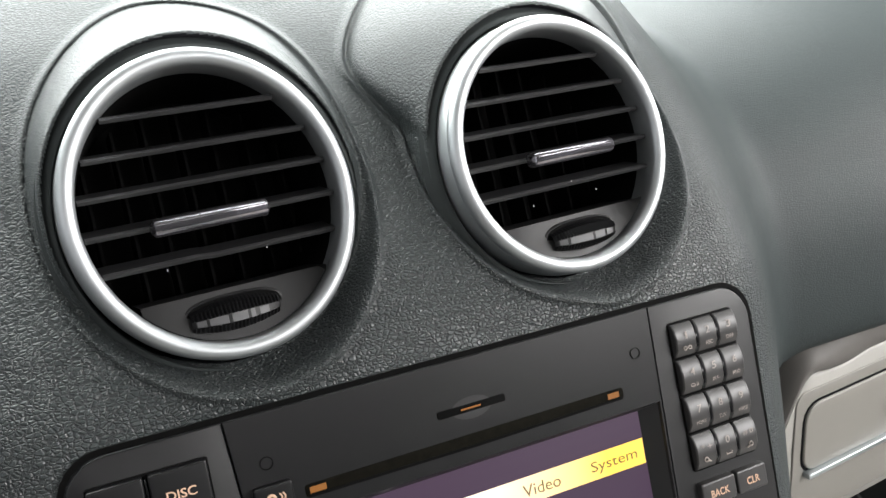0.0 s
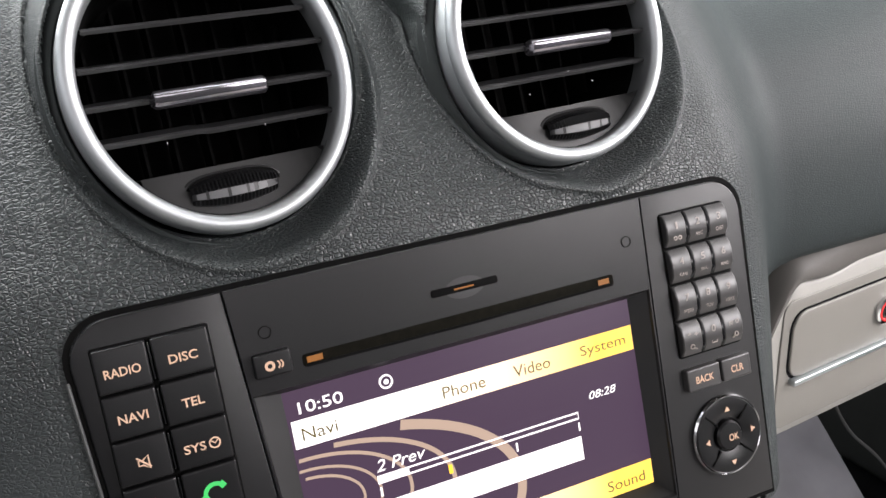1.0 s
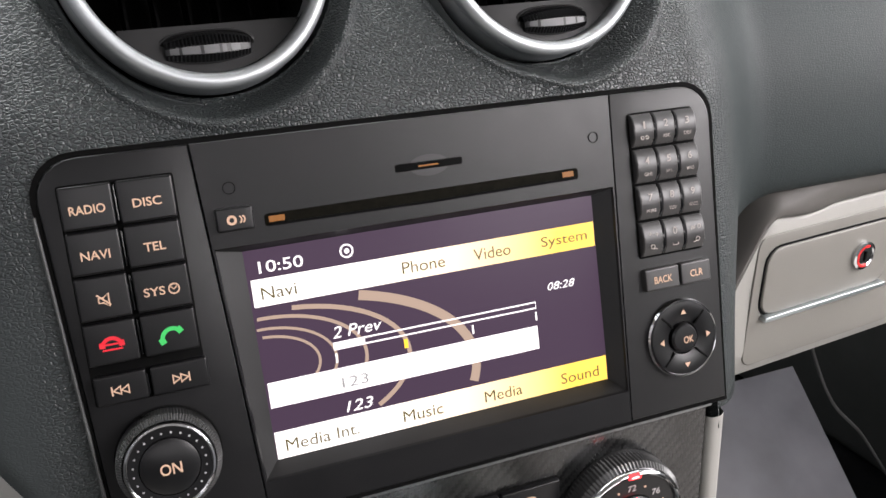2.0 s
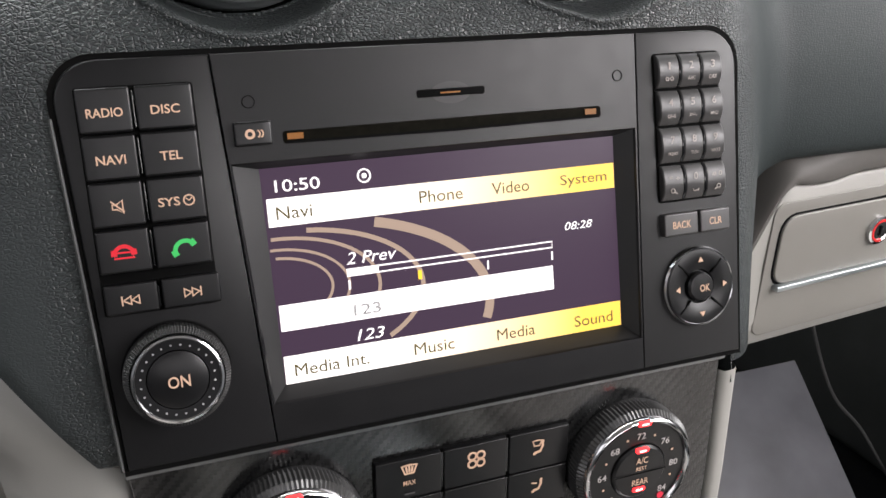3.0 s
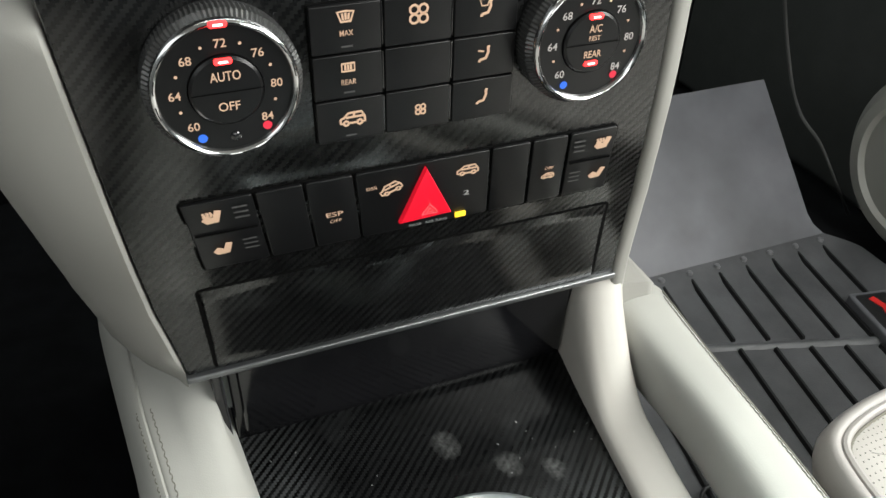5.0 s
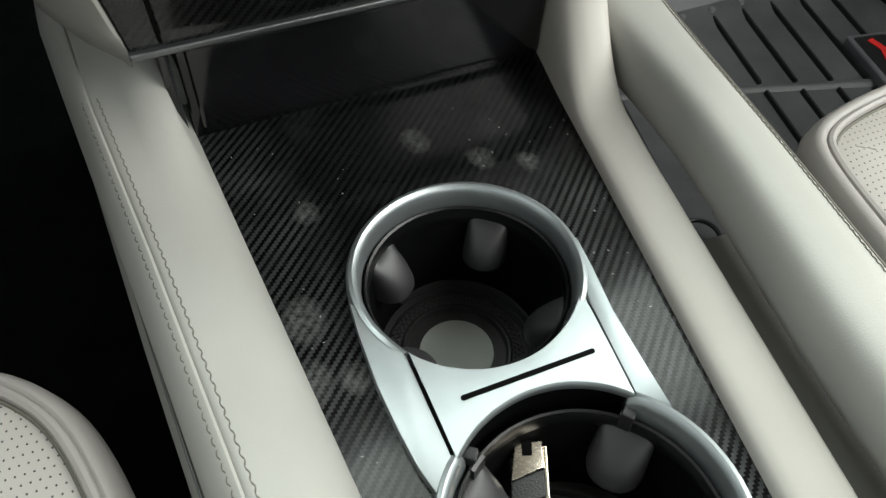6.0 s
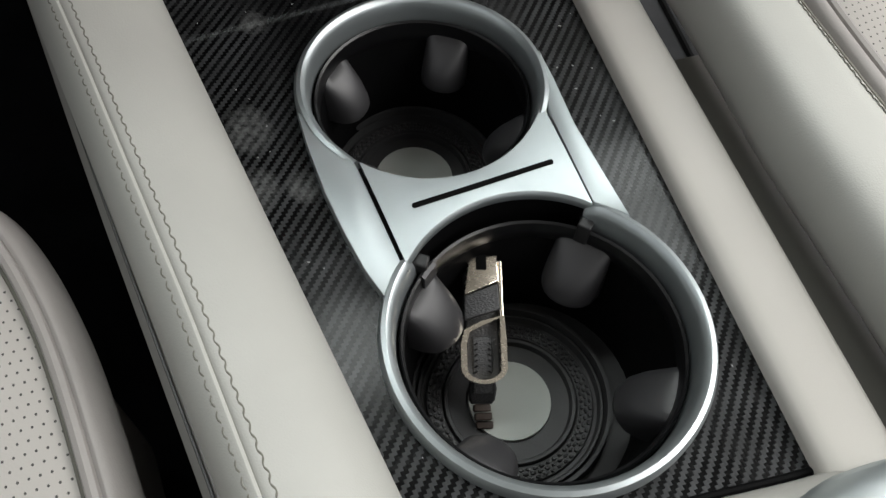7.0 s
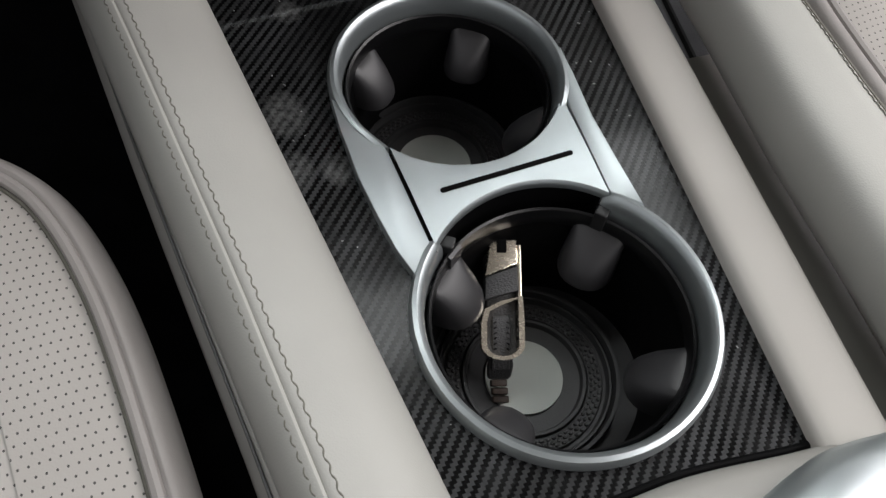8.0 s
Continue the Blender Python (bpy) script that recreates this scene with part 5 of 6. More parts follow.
def well(c, r, fins):
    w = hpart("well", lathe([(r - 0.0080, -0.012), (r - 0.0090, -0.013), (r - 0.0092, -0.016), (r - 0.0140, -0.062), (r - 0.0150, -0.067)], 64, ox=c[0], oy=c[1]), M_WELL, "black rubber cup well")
    fx, fy = c[0] + (-0.003 if r < 0.06 else -0.006), c[1] + (0.0 if r < 0.06 else 0.002)
    hpart("well_floor", lathe([(r - 0.0120, -0.0665), (0.0, -0.0672)], 64, ox=c[0], oy=c[1]), M_FLOOR, "black rubber floor", parent=w)
    for r0, r1, z in ((0.0440, 0.0424, -0.0604), (0.0408, 0.0398, -0.0632), (0.0290, 0.0276, -0.0642)):
        hpart("floor_ring", lathe([(r0 + 0.001, -0.067), (r0, z), (r1, z), (r1 - 0.001, -0.067)], 56, ox=fx, oy=fy), M_FLOOR, parent=w)
    hpart("floor_band", lathe([(0.0372, -0.0662), (0.0366, -0.0652), (0.0304, -0.0652), (0.0298, -0.0662)], 56, ox=fx, oy=fy), M_FLOOR, "raised band", parent=w)
    # three staggered rows of small cells round the band
    bm = bmesh.new()
    for q in range(3):
        for i in range(64):
            a = 2 * math.pi * (i + 0.5 * (q % 2)) / 64
            rc = 0.0316 + 0.0019 * q
            hexa = [(rc + 0.00095 * math.cos(radians(60 * j)) , a + 0.00138 / rc * math.sin(radians(60 * j))) for j in range(6)]
            ring = lambda k, z: [(fx + (rc + (u - rc) * k) * math.cos(a + (v - a) * k), fy + (rc + (u - rc) * k) * math.sin(a + (v - a) * k), z) for u, v in hexa]
            loft([ring(1.0, -0.0654), ring(0.72, -0.0643)], caps=False, bm=bm)
            bm.faces.new([bm.verts.new(p) for p in ring(0.72, -0.0643)])
    hpart("cell_band", bm, M_CELLS, "small raised rubber cells", parent=w)
    rd = 0.0200 if r < 0.06 else 0.0185
    hpart("floor_disc", lathe([(rd, -0.067), (rd - 0.0002, -0.0655), (0.0, -0.0652)], 48, ox=fx, oy=fy), M_COASTER, "pale grey disc", parent=w)
    hpart("lip", lathe([(r - 0.0079, -0.0120), (r - 0.0080, -0.0062), (r - 0.0088, -0.0050), (r - 0.0098, -0.0058), (r - 0.0102, -0.0090), (r - 0.0104, -0.0150), (r - 0.0090, -0.0175)], 64, ox=c[0], oy=c[1]), M_BTN, "glossy black inner lip", parent=w)
    for a in fins:
        m = WO @ Matrix.Translation((c[0], c[1], 0)) @ Matrix.Rotation(radians(a), 4, "Z")
        rings = []
        for i in range(11):
            f = i / 10
            z = -0.0125 - 0.023 * f
            out = (0.0180 if r < 0.06 else 0.0210) * math.sin(math.pi * 0.5 * min(1.0, 0.04 + f * 1.02)) ** 0.8 * (1.0 if f < 0.95 else 0.95) + 0.0006
            hw = (0.0105 if r < 0.06 else 0.0122) + 0.0014 * f
            rings.append([(r - 0.0085 - out * math.cos(radians(b)) ** 0.62, hw * math.copysign(abs(math.sin(radians(b))) ** 0.9, b), z) for b in range(-88, 89, 16)] + [(r - 0.006, hw, z), (r - 0.006, -hw, z)])
        part("tongue", loft(rings), M_RUBGREY, w, "grey rubber gripping tongue", m=m)
    return w


rows = []
for i in range(25):
    x = -0.0355 + 0.0810 * i / 24
    b = bridge_y(x, False) + 0.0006
    rows.append([(x, b, 0.0006), (x, b - 0.0004, -0.020), (x, b + 0.001, -0.055)])
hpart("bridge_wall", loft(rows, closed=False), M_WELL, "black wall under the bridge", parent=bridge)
rows = []
for i in range(25):
    x = -0.0335 + 0.0810 * i / 24
    b = bridge_y(x, True) - 0.0006
    rows.append([(x, b, -0.004), (x, b + 0.0004, -0.020), (x, b - 0.001, -0.055)])
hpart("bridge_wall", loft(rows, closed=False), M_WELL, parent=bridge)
well(C1, R1, (130, 52, -36, 212))
well(C2, R2, (131, 43, -42, 219))
for x, y, a in ((0.0425, -0.2150, -50), (-0.0290, -0.2068, 52)):
    bm = tile(-0.0030, 0.0030, -0.0040, 0.0040, -0.014, -0.001, 0.001, 0.0008)
    bmesh.ops.rotate(bm, verts=bm.verts, cent=(0, 0, 0), matrix=Matrix.Rotation(radians(a), 3, "Z"))
    bmesh.ops.translate(bm, verts=bm.verts, vec=(x, y, 0))
    hpart("clip", bm, M_FACE2, "black plastic clip")
# loose end of the inner lip beside the bridge
hpart("lip_tab", lathe([(R2 - 0.0082, -0.0130), (R2 - 0.0084, -0.0050), (R2 - 0.0096, -0.0044), (R2 - 0.0112, -0.0052), (R2 - 0.0116, -0.0130)], 8, 119, 128, ox=C2[0], oy=C2[1]), M_RUBGREY, "grey end of the inner lip")
bm = lathe([(0.0022, -0.012), (0.0020, -0.009), (0.0, -0.0082)], 16, ox=0.0462, oy=-0.2085)
hpart("screw", bm, M_CHROME, "bright screw head")


# ---- key fob strap in the larger cup ----
A, B = Vector((0.0025, -0.2010, 0.4085)), Vector((-0.0150, -0.2475, 0.3915))
zax = (A - B).normalized()
xax = Vector((0.93, -0.30, 0.0)).normalized()
nax = xax.cross(zax).normalized()
if nax.z < 0:
    nax = -nax
xax = zax.cross(nax)
KM = Matrix.Translation(B) @ Matrix((xax * 1.32, zax * 0.90, nax)).transposed().to_4x4()
fob = thing("key_strap", KM, "black leather key strap with worn gold buckle in the cup holder", "key strap")
LK = (A - B).length / 0.90
part("buckle_frame", stroke([(0.0062, 0.0290), (0.0064, 0.018)] + arc(0.0, 0.0052, 0.0064, 0, -180, 12) + [(-0.0064, 0.016), (-0.0052, 0.0225), (0.0, 0.0262)], 0.0019, 0.0, 0.0048, closed=True), M_STEEL, fob, "worn gold buckle frame")
insert = part("leather_insert", loft([[(-0.0036, y, z), (-0.0030, y, z + 0.0012), (0.0026, y, z + 0.0012), (0.0032, y, z)] for y, z in ((-0.006, -0.0045), (0.002, -0.0010), (0.008, 0.0002), (0.014, 0.0006), (0.0200, -0.0006), (0.0215, -0.0030))]), M_BLKLEA, fob, "black stitched leather loop")
for i in range(6):
    for x, d in ((-0.0024, 0.0005), (0.0020, -0.0005)):
        y = 0.003 + 0.0026 * i
        part("stitch", tube([(x - d, y, 0.0012 + 0.0012 * smoothstep((y - 0.002) / 0.008)), (x + d, y + 0.0010, 0.0013 + 0.0012 * smoothstep((y - 0.002) / 0.008))], 0.00030, 6), M_GAP, insert)
part("leather_pad", poly_plate([(-0.0060, 0.0275), (0.0058, 0.0325), (0.0054, 0.0450), (-0.0058, 0.0390)], -0.002, 0.0042, 0.0008), M_BLKLEA, fob, "black leather pad")
part("clasp", poly_plate([(-0.0056, 0.0395), (0.0056, 0.0460), (0.0054, LK), (0.0018, LK), (0.0016, LK - 0.005), (-0.0014, LK - 0.005), (-0.0016, LK), (-0.0040, LK - 0.001)], -0.002, 0.0040, 0.0006), M_STEEL, fob, "gold metal clasp")
part("clasp_notch", tile(-0.0016, 0.0018, LK - 0.0068, LK + 0.0004, 0.0, 0.0044, 0.0004, 0.0001), M_GAP, fob)
part("clasp_pin", tube([(-0.0022, LK - 0.0035, 0.0015), (0.0024, LK - 0.0035, 0.0015)], 0.0010, 8), M_CHROME, fob)
part("edge_bar", tile(0.0056, 0.0070, 0.028, LK - 0.002, -0.004, 0.0032, 0.0006, 0.0005), M_STEEL, fob)
part("backing", tile(-0.0055, 0.0055, 0.0, LK - 0.006, -0.004, 0.0, 0.002, 0.001), M_BLKLEA, fob)
part("strap_end", loft([[(x * w, y, z + t) for x, t in ((-1, 0), (-0.85, 0.0015), (0.85, 0.0015), (1, 0), (0.85, -0.0015), (-0.85, -0.0015))] for y, z, w in ((0.0, -0.0030, 0.0040), (-0.004, -0.0050, 0.0046), (-0.009, -0.0085, 0.0042), (-0.0105, -0.0100, 0.0034))]), M_BLKLEA, fob, "black leather strap end")
for i in range(3):
    part("link", tile(-0.0026 + 0.0005 * i, 0.0030 + 0.0005 * i, -0.0142 - 0.0040 * i, -0.0106 - 0.0040 * i, -0.014 - 0.002 * i, -0.0095 - 0.002 * i, 0.0008, 0.0006), M_BROWN, fob, "brown leather link")


# ---- beige console sides, rails and grab handles ----
def section(pts, y):
    return [(x, y, z) for x, z in pts]


# inner rail beside the tray, rising at its front end into the shoulder under the climate panel
rows = []
for i in range(56):
    y = 0.060 - 0.417 * i / 55
    xi = tray_r(min(y, 0.016)) - 0.001
    up = 0.064 * smoothstep((y + 0.062) / 0.088)
    xi += 0.0012 * smoothstep((y + 0.03) / 0.05)
    xo = xi + curve_at([(-0.36, 0.0285), (-0.10, 0.0272), (-0.05, 0.0285), (-0.03, 0.0288), (-0.005, 0.0305), (0.022, 0.0400), (0.06, 0.0405)], y)
    w = xo - xi
    rows.append(section([(xi, 0.4300), (xi, 0.4394 + up * 0.25), (xi + 0.0007, 0.4418 + up * 0.55), (xi + 0.0022, 0.4436 + up * 0.78), (xi + w * 0.25, 0.4452 + up * 0.94), (xi + w * 0.5, 0.4466 + up), (xi + w * 0.75, 0.4474 + up), (xi + w * 0.90, 0.4472 + up),
                         (xi + w * 0.96, 0.4462 + up * 0.96), (xo - 0.0004, 0.4440 + up * 0.85), (xo, 0.4405 + up * 0.7), (xo - 0.0008, 0.39), (xo - 0.006, 0.30)], y))
part("rail", loft(rows, closed=False), M_RAIL, console, "pale beige plastic rail", sharp=70)

# low shelf behind the handle's finger gap, darkened to paint the gap's shade
bm = loft([section([(tray_r(y) + 0.018, 0.4330), (tray_r(y) + 0.030, 0.4240), (tray_r(y) + 0.060, 0.4210), (tray_r(y) + 0.060, 0.40), (tray_r(y) + 0.018, 0.40)], y) for y in (-0.140, -0.20, -0.28, -0.36, -0.46)])
part("handle_shelf", bm, M_LID, console)

handle = thing("grab_handle", label="pale beige leather grab handle with stitched edge beside passenger seat", category="handle", group="console handles")
HX = [(-0.46, 0.1230), (-0.29, 0.1385), (-0.22, 0.1432), (-0.136, 0.1530), (-0.10, 0.1563), (-0.07, 0.1580), (-0.03, 0.1597), (0.03, 0.1640)]
HW = [(-0.46, 0.0260), (-0.29, 0.0240), (-0.22, 0.0222), (-0.136, 0.0192), (-0.10, 0.0184), (-0.07, 0.0188), (-0.03, 0.0213), (0.03, 0.0240)]
rows = []
n = 40
for i in range(n):
    y = 0.026 - 0.486 * i / (n - 1)
    cx, hw = curve_at(HX, y), curve_at(HW, y)
    s = math.sqrt(max(0.0, 1 - max(0.0, (y + 0.006) / 0.033) ** 2))
    top, bot = 0.4775 - 0.010 * (1 - s), 0.4340 + 0.004 * (1 - s)
    prof = []
    for a in range(0, 360, 12):
        c, q = math.cos(radians(a)), math.sin(radians(a))
        e = 0.62
        prof.append((cx + hw * math.copysign(abs(c) ** e, c), (top + bot) / 2 + (top - bot) / 2 * math.copysign(abs(q) ** e, q)))
    rows.append(section(prof, y))
part("grip", loft(rows), M_BEIGE, handle, "pale beige leather grip", sharp=60)


def stitches(name, parent, path, length=0.0042, gap=0.0020, rad=0.00038, side=0.0):
    """A lock-stitched thread along a path: it weaves from side to side and dips at each stitch."""
    P = [Vector(p) for p in path]
    pts, run = [], 0.0
    for a, b in zip(P, P[1:]):
        n = max(2, int((b - a).length / 0.0007))
        for i in range(n):
            q = a.lerp(b, i / n)
            ph = 2 * math.pi * (run + (b - a).length * i / n) / (length + gap)
            pts.append(q + Vector((side * math.sin(ph), 0, rad * 0.4 * math.cos(2 * ph))))
        run += (b - a).length
    return part(name, tube(pts, rad, 6), M_STITCH, parent, "grey-beige stitching")


def along(table, x_off, z, y0, y1, n=24):
    return [(curve_at(table, y0 + (y1 - y0) * i / n) + x_off, y0 + (y1 - y0) * i / n, z) for i in range(n + 1)]


stitches("stitching", handle, along([(y, curve_at(HX, y) + curve_at(HW, y) * 0.60) for y, _ in HX], 0.0, 0.4764, 0.0, -0.44), 0.0028, 0.0012, 0.00030, 0.0003)
part("seam", tube(along([(y, curve_at(HX, y) + curve_at(HW, y) * 0.74) for y, _ in HX], 0.0, 0.4746, 0.006, -0.44), 0.0007, 6), M_STITCH, handle)

# handle beside the driver, seen from above with its double seam
handle_l = thing("grab_handle", label="pale beige leather grab handle with double-stitched seam beside driver seat", category="handle", group="console handles")
SL = [(-0.46, -0.1000), (-0.303, -0.1085), (-0.215, -0.1142), (-0.091, -0.1252), (0.024, -0.1370), (0.12, -0.1425)]
rows = []
for i in range(44):
    y = 0.16 - 0.63 * i / 43
    xi = tray_l(min(y, 0.02)) + 0.001
    xs_ = curve_at(SL, y)
    xo = curve_at([(-0.46, -0.1120), (-0.295, -0.1212), (-0.20, -0.1292), (-0.073, -0.1400), (0.08, -0.1545), (0.12, -0.158)], y) - 0.001
    ul = 0.020 * smoothstep((y + 0.055) / 0.075)
    prof = [(xo + 0.004, 0.405), (xo + 0.0008, 0.420), (xo, 0.436), (xo + 0.0010, 0.4520), (xo + 0.005, 0.4630), (xs_ - 0.0046, 0.4696), (xs_ - 0.0012, 0.4707), (xs_, 0.4696), (xs_ + 0.0012, 0.4707), (xs_ + 0.004, 0.4706),
            (xs_ + (xi - xs_) * 0.35, 0.4690 + ul * 0.4), (xs_ + (xi - xs_) * 0.6, 0.4650 + ul), (xs_ + (xi - xs_) * 0.80, 0.4580 + ul * 1.3), (xi - 0.003 - ul * 0.25, 0.4490 + ul), (xi - 0.0004, 0.4400), (xi, 0.4300)]
    rows.append(section(prof, y))
part("grip", loft(rows, closed=False), M_BEIGE, handle_l, "pale beige leather grip", sharp=60)
for o, sd in ((-0.0037, 0.00042), (0.0038, -0.00042)):
    stitches("stitching", handle_l, along(SL, o, 0.4697 if o < 0 else 0.4705, 0.022, -0.45), 0.0040, 0.0016, 0.00034, sd)
part("welt", tube(along(SL, 0.0, 0.4694, 0.022, -0.45), 0.0003, 6), M_STITCH, handle_l)
part("leather_end", tube([(-0.1400, 0.0235, 0.4675), (-0.130, 0.0240, 0.4700), (-0.115, 0.0240, 0.4665)], 0.0005, 6), M_STITCH, handle_l)
rows = []
for i in range(14):
    y = 0.06 - 0.52 * i / 13
    xo = curve_at([(-0.46, -0.1215), (-0.276, -0.1300), (-0.117, -0.1420), (0.0, -0.149), (0.1, -0.155)], y)
    rows.append(section([(xo + 0.010, 0.4300), (xo + 0.003, 0.4290), (xo, 0.4240), (xo - 0.001, 0.405), (xo + 0.002, 0.33), (xo + 0.004, 0.16)], y))
gap = [(r[0][0] - 0.0062, r[0][1], 0.4302) for r in rows]
part("gap_line", tube(gap, 0.0007, 6), M_DIM, handle_l)
part("lower_trim", loft(rows, closed=False), M_BEIGEP, handle_l, "beige plastic trim below the grip", sharp=50)


# columns that flank the climate panel
def column(side, name_label):
    rows = []
    for i in range(30):
        z = 0.499 + 0.276 * i / 29 if side < 0 else 0.466 + 0.240 * i / 29
        xe = edge_l(max(z, 0.507)) if side < 0 else edge_r(max(z, 0.507))
        if side < 0 and z > 0.711:
            xe = -0.1385
        y0 = yc(max(0.503, z)) - 0.0005
        if side < 0:
            y0 += 0.014 * smoothstep((z - 0.694) / 0.022) + 0.034 * smoothstep((z - 0.722) / 0.05)
        tip = smoothstep((z - 0.499) / 0.026)
        if side < 0:
            reach = curve_at([(0.499, 0.012), (0.507, 0.027), (0.518, 0.034), (0.557, 0.038), (0.60, 0.042), (0.623, 0.045), (0.665, 0.051), (0.72, 0.054)], z)
        else:
            reach = 0.014
        s = side
        if s > 0:
            rows.append([(xe + 0.0003, y0 + 0.010, z), (xe + 0.0005, y0 + 0.001, z), (xe + 0.0020, y0 - 0.0008, z), (xe + 0.0045, y0 - 0.0010, z), (xe + 0.0075, y0 - 0.0006, z),
                         (xe + 0.0100, y0 + 0.0012, z), (xe + 0.0115, y0 + 0.006, z), (xe + 0.0130, y0 + 0.12, z), (xe + 0.014, y0 + 0.30, z)])
            continue
        rows.append([(xe + s * 0.0003, y0 + 0.010, z), (xe + s * 0.0005, y0 + 0.001, z), (xe + s * 0.0022, y0 - 0.0006 + (1 - tip) * 0.004, z), (xe + s * reach * 0.25, y0 + 0.003 + (1 - tip) * 0.004, z),
                     (xe + s * reach * 0.6, y0 + 0.014, z), (xe + s * reach * 0.88, y0 + 0.032, z), (xe + s * reach, y0 + 0.056, z), (xe + s * reach * 0.98, y0 + 0.12, z), (xe + s * reach * 0.9, y0 + 0.30, z)])
    rows.insert(0, [(p[0] - side * 0.0005, p[1] + 0.006, p[2] - 0.0025) for p in rows[0]])
    return part("side_column", loft(rows, closed=False), M_BEIGEP, console, name_label, sharp=60)


column(-1, "pale beige column beside the driver")
column(1, "pale beige column beside the passenger")
# lower console flank under the columns
for side in (-1, 1):
    rows = []
    for i in range(16):
        y = 0.03 + 0.42 * i / 15
        if side < 0:
            x = -0.150 - 0.08 * (y - 0.03)
            rows.append([(x + 0.062, y, 0.448), (x + 0.035, y, 0.448), (x + 0.016, y, 0.446), (x + 0.008, y, 0.440), (x + 0.004, y, 0.42), (x + 0.006, y, 0.14)])
        else:
            x = 0.1715
            y = 0.006 + 0.45 * i / 15
            rows.append([(x - 0.036, y, 0.4925), (x - 0.024, y, 0.4900), (x - 0.006, y, 0.4865), (x - 0.001, y, 0.484), (x, y, 0.478), (x - 0.002, y, 0.45), (x - 0.004, y, 0.14)])
    if side > 0:
        rows.insert(0, [(x_, y_ - 0.004, min(z_, 0.462)) for x_, y_, z_ in rows[0]])
    part("flank", loft(rows, closed=False), M_BEIGEP, console, "pale beige console flank", sharp=60)
# knee panel of the driver side
rows = []
for i in range(10):
    x = -0.155 - 0.42 * i / 9
    rows.append([(x, 0.045 + 0.02 * i / 9, 0.76), (x, 0.050, 0.70), (x, 0.058, 0.66), (x, 0.075, 0.645), (x, 0.16, 0.64), (x, 0.40, 0.66)])
part("knee_panel", loft(rows, closed=False), M_BEIGEP, dash, "pale beige knee panel", sharp=50)

# ---- glove compartment ----
glove = thing("glove_compartment", label="pale beige glove compartment, lid closed, with round key lock", category="glove compartment")
def gy(x, z):
    return 0.079 + (x - 0.245) * 0.10 - (z - 0.70) * 0.06


rows, roll = [], []
for i in range(50):
    x = 0.204 + 0.12 * i / 30 if i < 30 else 0.324 + 0.58 * (i - 30) / 19
    zt = 0.700 + 0.060 * smoothstep((x - 0.204) / 0.044) + 0.014 * smoothstep((x - 0.24) / 0.06)
    # soft roll above the lid, parted from the surround by a crease
    th = 0.006 + 0.0165 * smoothstep((x - 0.228) / 0.060)
    a = smoothstep((x - 0.222) / 0.040)
    zc = zt - th
    roll.append([(x, gy(x, zt) + 0.02, zt + 0.014), (x, gy(x, zt) + 0.004, zt + 0.004), (x, gy(x, zt) + 0.0005 - 0.001 * a, zt - th * 0.20), (x, gy(x, zt) - 0.0022 * a, zt - th * 0.42),
                 (x, gy(x, zc) - 0.0028 * a, zt - th * 0.68), (x, gy(x, zc) - 0.0024 * a, zt - th * 0.88), (x, gy(x, zc) - 0.0006 * a, zc + 0.0006), (x, gy(x, zc) + 0.003, zc)])
    rows.append([(x, gy(x, zc) + 0.004, zc - 0.0002), (x, gy(x, zc) + 0.0012, zc - 0.0008), (x, gy(x, zc) + 0.0002, zc - 0.0024), (x, gy(x, 0.69), 0.685 + 0.4 * (zc - 0.70)),
                 (x, gy(x, 0.672), 0.662), (x, gy(x, 0.65) + 0.002, 0.644), (x, gy(x, 0.64) + 0.012, 0.636), (x, gy(x, 0.64) + 0.20, 0.650)])
part("surround", loft(rows, closed=False), M_BEIGEP, glove, "pale beige lower dash surround", sharp=50)
part("upper_roll", loft(roll, closed=False), M_ROLL, glove, "padded roll above the lid, darkened to paint its shade", sharp=60)


def on_glove(u, v, w):
    return (u, gy(u, v) - w, v)


def gpart(name, bm, material, label="", sharp=35, parent=None):
    return part(name, warp(bm, on_glove), material, parent or glove, label, sharp=sharp)


gpart("bezel", tile(0.2330, 0.374, 0.6500, 0.7400, -0.004, 0.0008, 0.008, 0.0007), M_LID)
gpart("lid_gap", tile(0.2392, 0.3545, 0.6835, 0.7325, -0.002, 0.0014, 0.012, 0.0003), M_CARPET)
lid = gpart("lid", tile(0.2404, 0.3532, 0.6855, 0.7313, 0.0, 0.0028, 0.011, 0.0012), M_LID, "stone grey lid")
gpart("lid_trim", tile(0.2425, 0.3526, 0.6822, 0.6858, 0.0, 0.0062, 0.001, 0.0008), M_SILVER, "pale silver lower edge", parent=lid)
lc = (0.3262, 0.7100)
lock = gpart("lock", lathe([(0.0098, 0.003), (0.0096, 0.0052), (0.0080, 0.0058), (0.0070, 0.0050)], 40, ox=lc[0], oy=lc[1]), M_CHROME, "chrome ringed key lock", parent=lid)
gpart("lock_core", lathe([(0.0070, 0.0040), (0.0068, 0.0052), (0.0, 0.0056)], 32, ox=lc[0], oy=lc[1]), M_CHROME, parent=lid)
gpart("keyhole", tile(lc[0] - 0.0008, lc[0] + 0.0008, lc[1] - 0.0035, lc[1] + 0.0035, 0.004, 0.0062, 0.0005, 0.0001), M_GAP, parent=lid)
# red reflection on the lock ring, painted as an arc
bm = stroke(arc(lc[0], lc[1], 0.0070, 70, 290, 18), 0.0014, 0.005, 0.0062)
gpart("lock_reflection", bm, M_CRIMSON, "red reflection painted on the lock", parent=lid)

